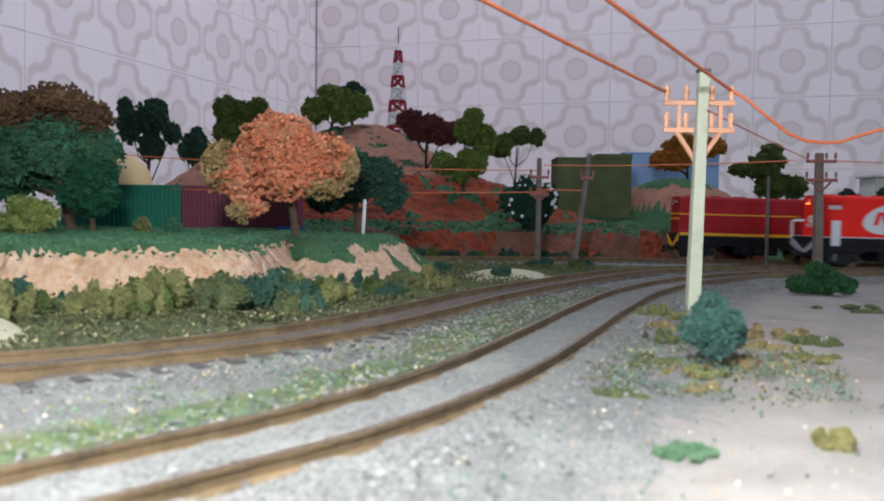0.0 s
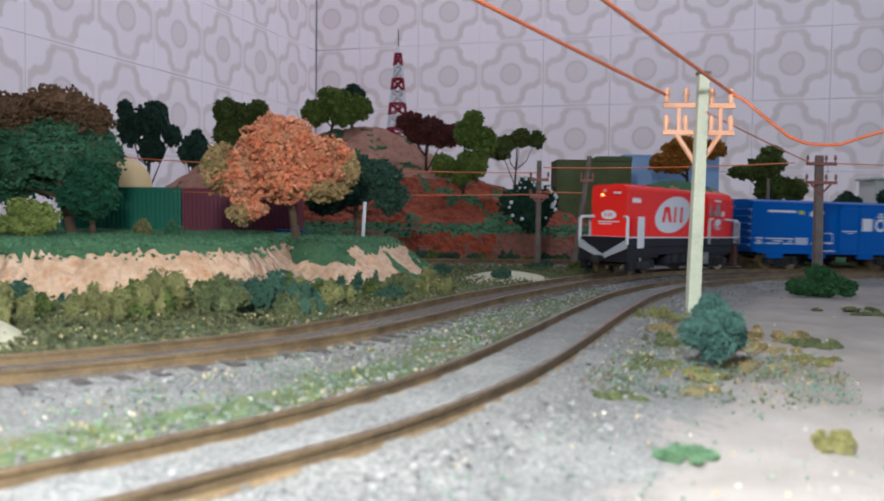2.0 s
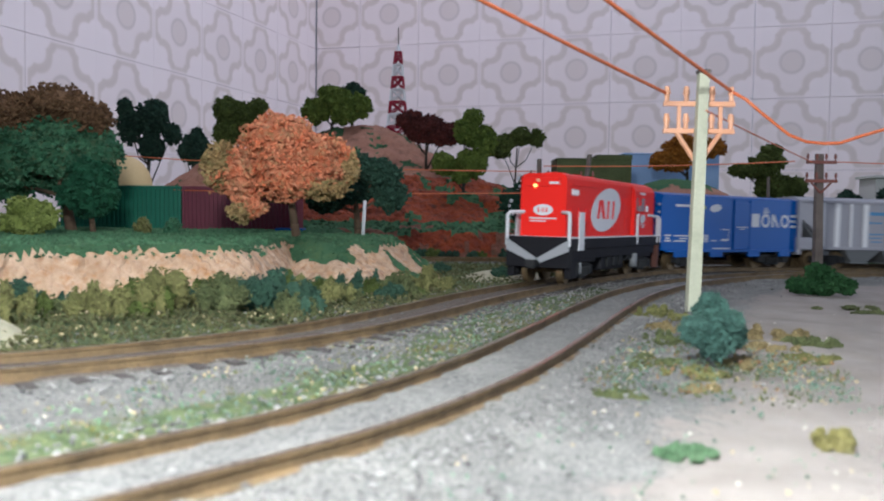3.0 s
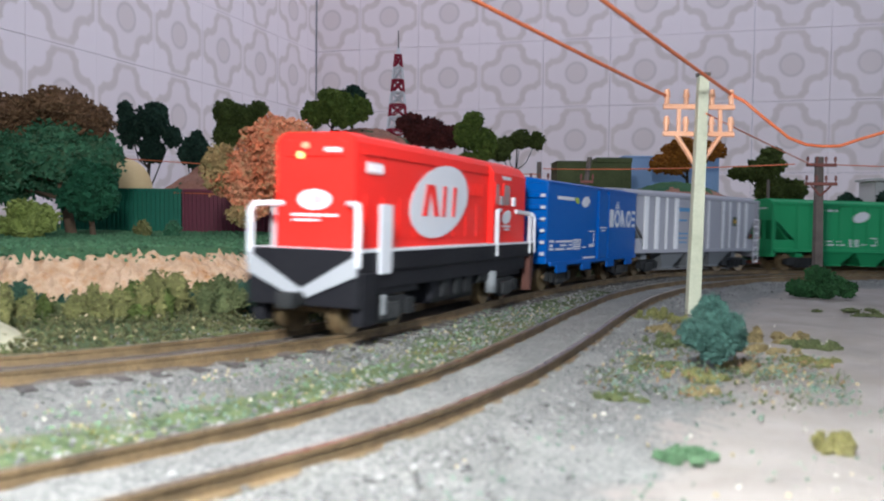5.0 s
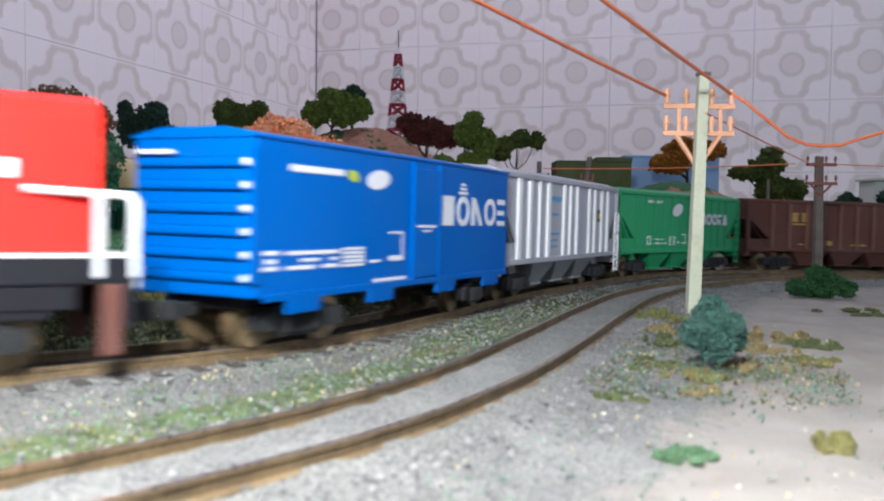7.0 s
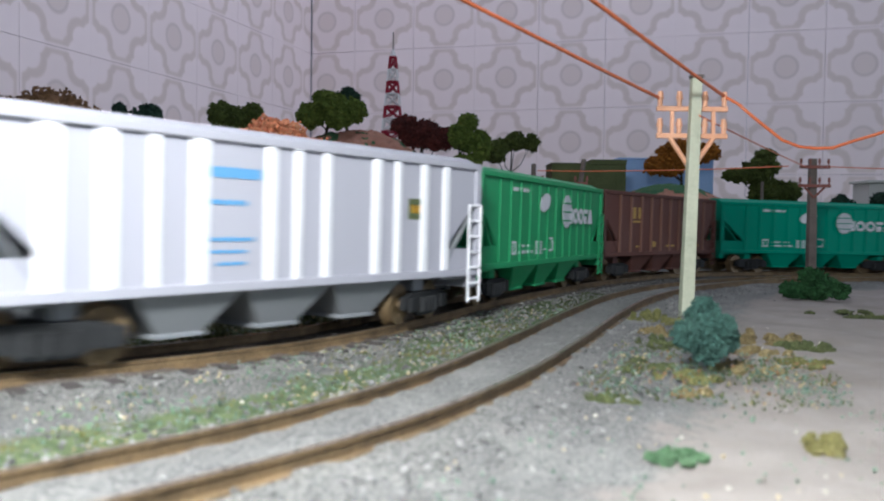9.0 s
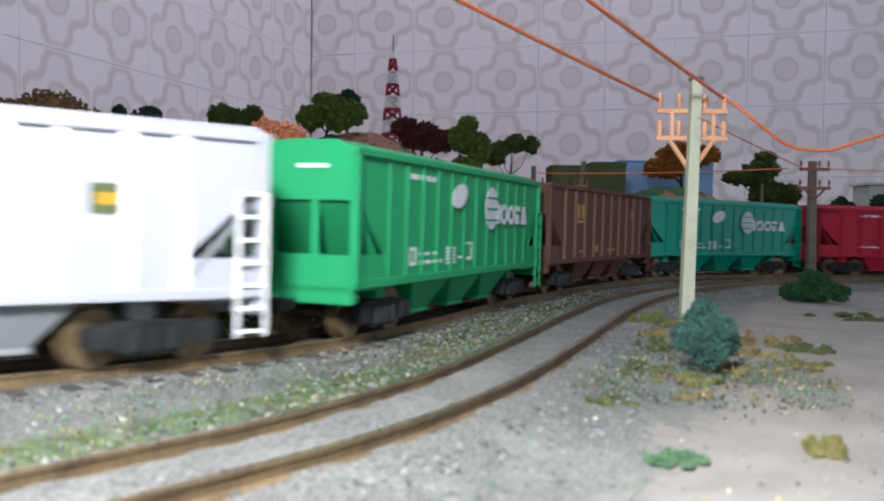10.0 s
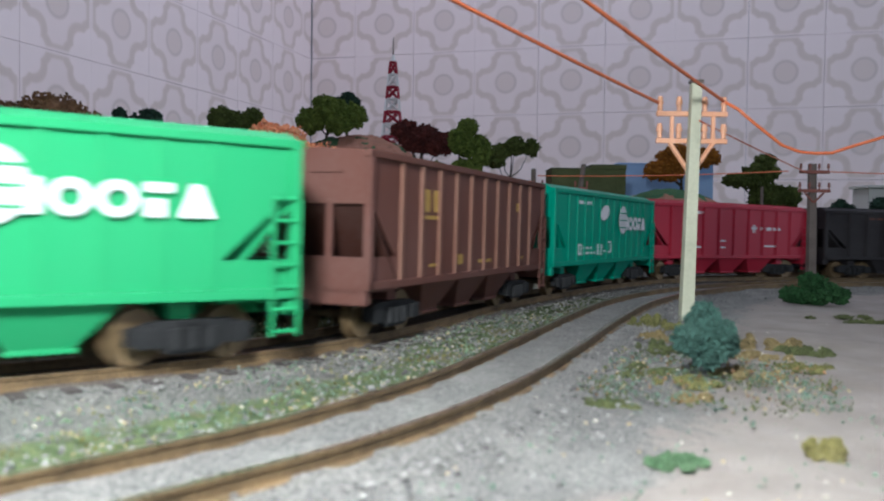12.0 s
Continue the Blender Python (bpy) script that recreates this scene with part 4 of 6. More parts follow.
# ---- buildings, poles, tower ----
def buildings():
    b = root("green_block_building", pose(0.138, 0.82, 0.012), "plain olive green block building with flat roof", "building")
    part("wall", boxes((-0.034, 0.034, -0.022, 0.022, -0.01, 0.072), bevel=0.0006), M["olive"], b)
    part("roof", boxes((-0.0345, 0.002, -0.0225, 0.0225, 0.0721, 0.0731), (0.002, 0.0345, -0.0225, 0.0225, 0.0721, 0.0765), bevel=0.0004), M["olive"], b)
    b = root("blue_building", pose(0.251, 0.98, 0.03), "plain pale blue block building", "building")
    part("wall", boxes((-0.052, 0.052, -0.02, 0.02, -0.01, 0.071), bevel=0.0006), M["blue_wall"], b)
    part("roof", boxes((-0.053, 0.053, -0.021, 0.021, 0.0711, 0.0725), bevel=0.0004), M["blue_wall"], b)
    b = root("white_building", pose(0.535, 1.02, 0.03), "low dirty white building on the far slope", "building")
    part("wall", boxes((-0.04, 0.05, -0.02, 0.02, -0.01, 0.05), bevel=0.0006), M["white_wall"], b)
    part("roof", boxes((-0.043, 0.053, -0.024, 0.024, 0.0505, 0.0535), bevel=0.0004), M["white_wall"], b)
    for name, x0, x1, mat, lab in (("green", -0.262, -0.1795, "green_metal", "green corrugated freight container"), ("maroon", -0.1785, -0.0995, "maroon_metal", "maroon corrugated freight container")):
        c = root("freight_container", pose((x0 + x1) / 2, 0.61, 0.0175), lab + " beyond the bank", "container", "containers in a row")
        w = (x1 - x0) / 2
        part("body", boxes((-w, w, -0.010, 0.014, 0, 0.0315)), M[mat], c)
        ribs = boxes((-0.0007, 0.0007, -0.0110, -0.0100, 0.002, 0.0295))
        first = part("corrugation", ribs, M[mat], c)
        n = 26
        for i in range(n):
            rib = first if i == 0 else new("corrugation", first.data)
            rib.parent = c
            rib.location.x = -w + 0.003 + (2 * w - 0.006) * i / (n - 1)
        part("top_rail", boxes((-w, w, -0.0114, -0.0100, 0.0298, 0.0315), bevel=0.0002), M[mat], c)
        part("bottom_rail", boxes((-w, w, -0.0114, -0.0100, 0.0, 0.0018), bevel=0.0002), M[mat], c)
        for sx in (-w, w - 0.0014):
            part("corner_post", boxes((sx, sx + 0.0014, -0.0116, -0.0100, 0, 0.0315), bevel=0.0002), M[mat], c)
    bm = bmesh.new()
    bmesh.ops.create_uvsphere(bm, u_segments=24, v_segments=12, radius=1, matrix=Matrix.Diagonal((0.022, 0.022, 0.026, 1)))
    bmesh.ops.delete(bm, geom=[v for v in bm.verts if v.co.z < -0.001], context="VERTS")
    d = root("domed_tank", pose(-0.262, 0.72, 0.0), "cream domed storage tank behind the containers", "tank")
    part("wall", rod(bmesh.new(), (0, 0, -0.002), (0, 0, 0.052), 0.022, seg=28), M["cream"], d, "", True)
    cap = part("dome", bm, M["cream"], d, "", True)
    cap.location.z = 0.051
    b = root("blue_crate", pose(-0.1, 0.575, 0.0175), "small blue crate before the maroon container", "crate")
    part("body", boxes((-0.009, 0.009, -0.006, 0.006, 0, 0.004), bevel=0.0003), M["blue"], b)
    p = root("white_post", pose(-0.0415, 0.46, 0.016), "thin white post on the turf mound", "post")
    part("shaft", rod(bmesh.new(), (-0.0005, 0, 0), (0.0006, 0, 0.0225), 0.0009, seg=10), M["white"], p, "", True)
    p = root("white_post", pose(-0.094, 0.55, 0.016), "short white post beside the maroon container", "post")
    part("shaft", rod(bmesh.new(), (0, 0, 0), (0, 0, 0.015), 0.0011, seg=10), M["white"], p, "", True)
    part("foot", boxes((-0.003, 0.003, -0.002, 0.002, 0, 0.0025), bevel=0.0003), M["white"], p)


def tower():
    t = root("radio_tower", pose(-0.049, 0.93, 0.085), "red and white lattice radio tower on the hill", "tower")
    n = 9
    z = [0.118 * i / n for i in range(n + 1)]
    def wd(h):
        return 0.0105 * (1 - h / 0.118) + 0.0030
    for i in range(n):
        bm = bmesh.new()
        a, b = wd(z[i]), wd(z[i + 1])
        ca = [(sx * a, sy * a, z[i]) for sx, sy in ((-1, -1), (1, -1), (1, 1), (-1, 1))]
        cb = [(sx * b, sy * b, z[i + 1]) for sx, sy in ((-1, -1), (1, -1), (1, 1), (-1, 1))]
        for k in range(4):
            rod(bm, ca[k], cb[k], 0.0013, seg=5)
            rod(bm, ca[k], cb[(k + 1) % 4], 0.00095, seg=4)
            rod(bm, ca[(k + 1) % 4], cb[k], 0.00095, seg=4)
            rod(bm, cb[k], cb[(k + 1) % 4], 0.00095, seg=4)
        part("lattice_section", bm, M["tower_red" if i % 2 == 0 else "tower_white"], t, "red section" if i % 2 == 0 else "white section")
    part("cap", rod(bmesh.new(), (0, 0, 0.118), (0, 0, 0.126), 0.0034, 0.001, 8), M["tower_white"], t)
    part("mast", rod(bmesh.new(), (0, 0, 0.124), (0, 0, 0.144), 0.0008, 0.0005, 6), M["darkpole"], t)


def crossarm_rack(p, x, z0, z1, half, r):
    """Two orange crossarms behind the shaft, tied by hangers, with stout insulators and a V brace."""
    for z in (z1, z0):
        arm = part("crossarm", boxes((x - half, x + half, r, r + 0.0016, z - 0.0009, z + 0.0009), bevel=0.0003), M["orange"], p)
        for u in (-0.9, -0.36, 0.36, 0.9):
            bm = rod(bmesh.new(), (x + u * half, r + 0.0009, z + 0.001), (x + u * half, r + 0.0009, z + 0.0034), 0.0009, seg=8)
            rod(bm, (x + u * half, r + 0.0009, z + 0.0034), (x + u * half, r + 0.0009, z + 0.0062), 0.0013, 0.0008, 10)
            part("insulator", bm, M["orange"], arm)
    for u in (-0.56, 0.6):
        part("hanger", boxes((x + u * half - 0.0007, x + u * half + 0.0007, r + 0.0002, r + 0.0014, z0, z1), bevel=0.0002), M["orange"], p)
    for q in (-1, 1):
        part("brace", rod(bmesh.new(), (x + q * half * 0.62, r + 0.0008, z0 - 0.0005), (x + q * 0.0012, r + 0.0008, z0 - 0.0105), 0.0009, seg=6), M["orange"], p)


def pole(x, y, lean_x, height, mat, arm_mat, label, r=0.0021, arms=((0.9, 0.017), (0.8, 0.017)), square=False, turn=0, brace=True, pins=4, cap=False, base=-0.007):
    p = root("utility_pole", pose(x, y, 0), label, "pole", "utility poles")
    bm = bmesh.new()
    m = Matrix.Shear("XY", 4, (lean_x, 0))
    if square:
        box(bm, -r, r, -r, r, base, height, 0.0003)
        for v in bm.verts:
            k = 1 - 0.22 * max(0, v.co.z) / height
            v.co.x *= k
            v.co.y *= k
    else:
        rod(bm, (0, 0, base), (0, 0, height), r, r * 0.75, 12)
    bmesh.ops.transform(bm, matrix=m, verts=bm.verts[:])
    part("shaft", bm, mat, p)
    if cap:
        bm = boxes((-r * 0.95, r * 0.95, -r * 0.95, r * 0.95, height, height + 0.0012), bevel=0.0002)
        bmesh.ops.transform(bm, matrix=m, verts=bm.verts[:])
        part("cap", bm, M["darkpole"], p)
    for k, half in arms:
        bm = boxes((-half, half, -r - 0.0016, -r + 0.0002, -0.0009, 0.0009), bevel=0.0002)
        me = bpy.data.meshes.new("crossarm")
        bm.to_mesh(me)
        bm.free()
        me.materials.append(arm_mat)
        a = new("crossarm", me)
        a.parent = p
        a.matrix_basis = pose(lean_x * height * k, 0, height * k, 0, 0, turn)
        for i in range(pins):
            u = -half * 0.92 + 2 * half * 0.92 * i / (pins - 1)
            bm = bmesh.new()
            rod(bm, (u, -r - 0.0007, 0.0008), (u, -r - 0.0007, 0.0022), 0.0004, seg=6)
            rod(bm, (u, -r - 0.0007, 0.0022), (u, -r - 0.0007, 0.0048), 0.0009, 0.0006, 8)
            part("insulator", bm, arm_mat, a)
    if brace and arms:
        k, half = arms[-1]
        for s in (-1, 1):
            bm = rod(bmesh.new(), (lean_x * height * k + s * half * 0.62, -r - 0.0006, height * k - 0.001), (lean_x * height * k * 0.9, -r - 0.0003, height * k - half * 0.75), 0.0006, seg=6)
            b = part("brace", bm, arm_mat, p)
    return p


def poles():
    p = pole(0.0902, 0.312, 0.022, 0.0827, M["concrete"], M["orange"], "tall pale concrete pole with orange crossarms", 0.0023, (), True, cap=True)
    crossarm_rack(p, 0.0013, 0.0625, 0.0722, 0.0128, 0.0018)
    pole(0.2155, 0.50, -0.01, 0.069, M["darkpole"], M["redarm"], "dark pole with dull red crossarms", 0.0024, ((0.93, 0.0085), (0.775, 0.009)), True, pins=4)
    pole(0.0615, 0.56, 0.0, 0.068, M["darkpole"], M["redarm"], "grey wooden pole with small red crossarms", 0.0020, ((0.82, 0.006), (0.66, 0.006)), pins=3)
    pole(0.084, 0.555, 0.125, 0.071, M["darkpole"], M["redarm"], "leaning grey wooden pole", 0.0020, ((0.78, 0.004),), pins=2, brace=False)
    pole(0.2345, 0.63, 0.0, 0.062, M["darkpole"], M["redarm"], "thin grey pole before the parked locomotive", 0.0014, (), brace=False)


def wires():
    def sag(a, b, d, n=14):
        return [Vector(a).lerp(Vector(b), i / n) - Vector((0, 0, 4 * d * (i / n) * (1 - i / n))) for i in range(n + 1)]
    def line(name, pts, r, label):
        w = tube(name, pts, r, M["wire"])
        tagged(w, label, "wire", "overhead wires")
    line("overhead_wire", sag((0.0795, 0.3145, 0.0760), (-0.0571, 0.145, 0.0978), 0.0006), 0.0006, "orange wire strung from the concrete pole's crossarm")
    line("overhead_wire", sag((0.103, 0.3145, 0.0768), (-0.0205, 0.145, 0.101), 0.0006), 0.0006, "orange wire strung from the concrete pole's crossarm")
    line("overhead_wire", [Vector(q) for q in ((0.103, 0.3145, 0.0768), (0.1065, 0.31, 0.0735), (0.1121, 0.31, 0.0689), (0.1165, 0.31, 0.0655), (0.1223, 0.31, 0.0611), (0.1284, 0.31, 0.0588), (0.1345, 0.31, 0.0583), (0.1403, 0.31, 0.0585), (0.1475, 0.31, 0.061), (0.1557, 0.31, 0.0635), (0.2, 0.31, 0.079))], 0.00058, "slack orange wire that loops down from the concrete pole")
    line("overhead_wire", sag((0.0925, 0.309, 0.0692), (0.2095, 0.497, 0.0642), 0.0003), 0.0003, "thin reddish wire between two poles")
    line("overhead_wire", sag((0.209, 0.50, 0.065), (0.6, 0.62, 0.072), 0.002), 0.0003, "thin reddish wire between two poles")
    line("overhead_wire", sag((0.2, 0.497, 0.0645), (0.064, 0.558, 0.0635), 0.0012), 0.0003, "thin reddish wire between two poles")
    line("overhead_wire", sag((0.060, 0.557, 0.048), (0.088, 0.552, 0.0475), 0.0), 0.0003, "thin reddish wire between two poles")
    line("overhead_wire", sag((0.060, 0.557, 0.060), (-0.30, 0.60, 0.075), 0.004), 0.0003, "thin reddish wire that runs past the trees")
    line("overhead_wire", sag((0.066, 0.557, 0.0465), (-0.30, 0.62, 0.05), 0.003), 0.0003, "thin reddish wire that runs past the trees")


def ground_cover():
    rng = np.random.default_rng(11)
    pts, sz = [], []
    for line, n, spread in ((MAIN_LINE, 9000, 0.026), (SIDE_LINE, 9000, 0.024), (BACK_LINE, 1500, 0.02)):
        keep = line[(line[:, 0] > -0.2) & (line[:, 0] < 0.42) & (line[:, 1] > 0.03)]
        i = rng.integers(0, len(keep), n)
        off = rng.normal(0, spread * 0.6, (n, 2))
        p = keep[i] + off
        d = near_track(p[:, 0], p[:, 1])
        on_rail = np.abs(d - 0.00825) < 0.0012
        sleeper_end = (d > 0.0095) & (d < 0.0152) & (rng.random(len(d)) < 0.8)
        p = p[(~on_rail) & (~sleeper_end) & (p[:, 1] > 0.035)]
        s = rng.uniform(0.00025, 0.0007, len(p))
        pts.append(np.c_[p, np.full(len(p), 0.0006)])
        sz.append(s)
    scatter("ballast", np.vstack(pts), np.concatenate(sz), M["stone"], "loose grey ballast stones along the tracks", "ballast", 2)
    n = 260
    p = np.c_[rng.uniform(-0.12, 0.14, n), rng.uniform(0.06, 0.33, n)]
    d = near_track(p[:, 0], p[:, 1])
    k = (d > 0.0105) & (np.abs(p[:, 0]) < 0.52 * p[:, 1] + 0.01) & (rng.random(n) < np.where(p[:, 0] < 0.3 * p[:, 1] + 0.02, 0.9, 0.35))
    p = p[k]
    scatter("gravel_chips", np.c_[p, np.full(len(p), 0.0002)], rng.uniform(0.0002, 0.0005, len(p)) * (1 + 1.2 * (rng.random(len(p)) < 0.04)), M["palestone"], "pale chips of gravel on the ground", "gravel", 4)
    FOLIAGE["straw"] = foliage("straw", (0.32, 0.26, 0.15), (0.48, 0.4, 0.25))
    FOLIAGE["olive_flock"] = foliage("olive_flock", (0.06, 0.066, 0.03), (0.13, 0.125, 0.058))
    FOLIAGE["soil"] = foliage("soil", (0.16, 0.09, 0.045), (0.28, 0.17, 0.09))
    FOLIAGE["pale_green"] = foliage("pale_green", (0.1, 0.17, 0.1), (0.19, 0.27, 0.16))
    FOLIAGE["grey_green"] = foliage("grey_green", (0.08, 0.13, 0.1), (0.17, 0.23, 0.17))

    def strip(x, y, d):
        """The ground between the main track and the siding."""
        return (d > 0.0108) & (np.hypot(x - np.interp(y, SIDE_LINE[::-1, 1], SIDE_LINE[::-1, 0]), 0) < 0.055) & (x > np.interp(y, MAIN_LINE[::-1, 1], MAIN_LINE[::-1, 0])) & (x < np.interp(y, SIDE_LINE[::-1, 1], SIDE_LINE[::-1, 0])) & (y < 0.31)

    def verge(x, y, d, r=0.034):
        """Rough ground around the concrete pole and its bush."""
        return (np.hypot((x - 0.06) / 1.45, y - 0.197) < r + 0.016 * np.sin(55 * x + 30 * y)) & (d > 0.015)

    def bankfoot(x, y, d):
        return (x < np.interp(y, MAIN_LINE[::-1, 1], MAIN_LINE[::-1, 0]) - 0.014) & (y < 0.56)

    def bankfoot_near(x, y, d):
        return bankfoot(x, y, d) & (y < 0.36)

    def near_sand(x, y, d):
        return (d > 0.02) & (x > np.interp(y, SIDE_LINE[::-1, 1], SIDE_LINE[::-1, 0])) & (y < 0.22) & (x < 0.09)
    for key, lab, seed, cnt, test in (
            ("straw", "dry straw flock between the tracks", 31, 420, strip), ("pale_green", "pale green flock between the tracks", 32, 700, strip), ("yellow_green", "yellow-green flock between the tracks", 30, 800, strip), ("grey_green", "grey-green flock between the tracks", 25, 1200, strip),
            ("moss", "moss green flock around the bush and pole", 33, 5000, verge), ("straw", "dry straw flock around the bush", 34, 900, verge), ("soil", "brown earth crumbs around the bush", 28, 1600, verge), ("grey_green", "grey-green flock around the bush", 29, 5200, verge),
            ("straw", "scattered straw crumbs on the sand", 26, 150, near_sand), ("grey_green", "scattered grey-green crumbs on the sand", 27, 900, near_sand),
            ("moss", "moss flock along the bank foot", 35, 12000, bankfoot), ("olive_flock", "olive flock along the bank foot", 38, 9000, bankfoot), ("olive_flock", "olive flock beside the near track", 36, 7000, bankfoot_near), ("straw", "straw flock along the bank foot", 37, 500, bankfoot_near)):
        rg = np.random.default_rng(seed)
        n = cnt * (24 if test is strip else 10)
        p = np.c_[rg.uniform(-0.18, 0.16, n), rg.uniform(0.05, 0.58 if seed > 34 else 0.4, n)]
        d = near_track(p[:, 0], p[:, 1])
        cl = np.array([fbm(a * 75, b * 75, seed, 3) for a, b in p])
        k = test(p[:, 0], p[:, 1], d) & (cl > (0.12 if seed in (30, 31, 32) else 0.0 if seed == 25 else 0.06 if seed < 35 else -0.1))
        p = p[k][:cnt]
        scatter("turf_flock", np.c_[p, rg.uniform(-0.0005, 0.0009 if seed < 35 else 0.0022, len(p))], rg.uniform(0.0002, 0.0005, len(p)) * (0.95 if seed in (25, 26, 27, 30, 31, 32) else 1 if seed < 35 else 1.5), FOLIAGE.get(key) or M["turf"], "patches of " + lab, "turf", seed, 0.9)
    FOLIAGE["turf_a"] = foliage("turf_a", (0.04, 0.11, 0.055), (0.085, 0.165, 0.085))
    FOLIAGE["turf_b"] = foliage("turf_b", (0.025, 0.065, 0.035), (0.06, 0.11, 0.055))
    for n, (key, spots, size) in enumerate(TURF_SPOTS):
        if len(spots):
            scatter("turf_flock", spots, np.random.default_rng(n).uniform(0.5, 1.3, len(spots)) * size, FOLIAGE[key], "rough green flock on the slope", "turf", 60 + n, 0.8, False)
    s = relief("sand_heap", 0.0, 0.07, 0.42, 0.49, 0.003, lambda x, y: (lambda r: None if r > 1 else -0.002 + 0.0058 * (1 - r * r))(math.hypot((x - 0.034) / 0.028, (y - 0.45) / 0.024)), (M["sand"],), lambda *a: 0, "low heap of pale sand beside the track", "heap")
    s = relief("sand_heap", -0.16, -0.07, 0.15, 0.23, 0.003, lambda x, y: (lambda r: None if r > 1 else -0.002 + 0.011 * (1 - r * r))(math.hypot((x + 0.118) / 0.026, (y - 0.20) / 0.022)), (M["sand"],), lambda *a: 0, "pale grey-green heap at the lineside", "heap")


M["turf"] = surface("green_turf", (0.035, 0.1, 0.05), (0.075, 0.15, 0.075), 0.98, 60, 900, 0.8, 0.0012, dirt=(0.12, 0.15, 0.05, 0.5), specular=0.15)
M["sand"] = surface("pale_sand", (0.36, 0.33, 0.24), (0.45, 0.42, 0.31), 0.98, 60, 900, 0.5, 0.0006, dirt=(0.2, 0.24, 0.14, 0.5), specular=0.15)


# ---- the train (x forward, +y to the left of travel, z = 0 on the rail head; millimetres are scaled below) ----
mm = 0.001
NOSE = 59.0
WHEELS, BOGIES = [], []


def mbox(bm, *v, bevel=0.0):
    return box(bm, *[q * mm for q in v], bevel=bevel * mm)


def mboxes(*rows, bevel=0.0):
    bm = bmesh.new()
    for r in rows:
        mbox(bm, *r, bevel=bevel)
    return bm


def mprism(bm, pts, y0, y1):
    return prism(bm, [(x * mm, z * mm) for x, z in pts], y0 * mm, y1 * mm)


def bogie(vehicle, x, axles, frame_mat, half_w=13.0):
    """A truck: two side frames, bolster, springs and its wheelsets."""
    b = part("bogie", mboxes((-3.0, 3.0, -half_w, half_w, 5.5, 8.5), bevel=0.3), M["grey"], vehicle)
    b.location = (x * mm, 0, 0)
    L = (axles - 1) * 10.0
    for s in (-1, 1):
        y0, y1 = (half_w - 1.8, half_w) if s > 0 else (-half_w, -half_w + 1.8)
        bm = bmesh.new()
        mprism(bm, [(-L - 3.5, 4.2), (-L - 3.5, 7.4), (-L + 2, 8.6), (L - 2, 8.6), (L + 3.5, 7.4), (L + 3.5, 4.2), (L - 2.5, 3.8), (5, 2.2), (-5, 2.2), (-L + 2.5, 3.8)], y0, y1)
        for a in range(axles):
            xa = -L + 20 * a
            mbox(bm, xa - 2.2, xa + 2.2, y1 if s > 0 else y0 - 1.0, y1 + 1.0 if s > 0 else y0, 3.6, 7.6, bevel=0.3)
        for k in (-3.6, 0, 3.6):
            rod(bm, ((k) * mm, (y1 + 0.4 if s > 0 else y0 - 0.4) * mm, 3.2 * mm), (k * mm, (y1 + 0.4 if s > 0 else y0 - 0.4) * mm, 7.2 * mm), 1.1 * mm, seg=8)
        part("side_frame", bm, frame_mat, b)
    for a in range(axles):
        bm = bmesh.new()
        for s in (-1, 1):
            rod(bm, (0, s * 7.2 * mm, 0), (0, s * 9.4 * mm, 0), 5.4 * mm, seg=24)
            rod(bm, (0, s * 6.6 * mm, 0), (0, s * 7.2 * mm, 0), 6.1 * mm, seg=24)
            for k in range(4):
                q = math.pi / 2 * k
                rod(bm, (3.2 * mm * math.cos(q), s * 9.4 * mm, 3.2 * mm * math.sin(q)), (3.2 * mm * math.cos(q), s * 9.6 * mm, 3.2 * mm * math.sin(q)), 0.7 * mm, seg=6)
        rod(bm, (0, -11 * mm, 0), (0, 11 * mm, 0), 1.0 * mm, seg=8)
        w = part("wheelset", bm, M["wheel"], b)
        w.location = ((-L + 20 * a) * mm, 0, 5.4 * mm)
        WHEELS.append((w, (-L + 20 * a) * mm))
    BOGIES.append((b, vehicle, x))
    return b


def coupler(vehicle, x):
    s = 1 if x > 0 else -1
    bm = mboxes((min(x, x + s * 6), max(x, x + s * 6), -1.2, 1.2, 7.5, 10))
    mbox(bm, min(x + s * 4.5, x + s * 7.5), max(x + s * 4.5, x + s * 7.5), -2.6, 1.8, 6.8, 10.6, bevel=0.4)
    part("coupler", bm, M["grey"], vehicle)


def marks(vehicle, rows, y, mat="white", name="lettering_bar"):
    """Thin plates on a side: rows of x0, x1, z0, z1."""
    for x0, x1, z0, z1 in rows:
        part(name, mboxes((x0, x1, y, y + 0.15, z0, z1)), M[mat], vehicle)


def slanted(bm, x0, x1, z0, z1, lean, y):
    """A stroke that leans along x as it rises."""
    return mprism(bm, [(x0, z0), (x1, z0), (x1 + lean, z1), (x0 + lean, z1)], y, y + 0.2)


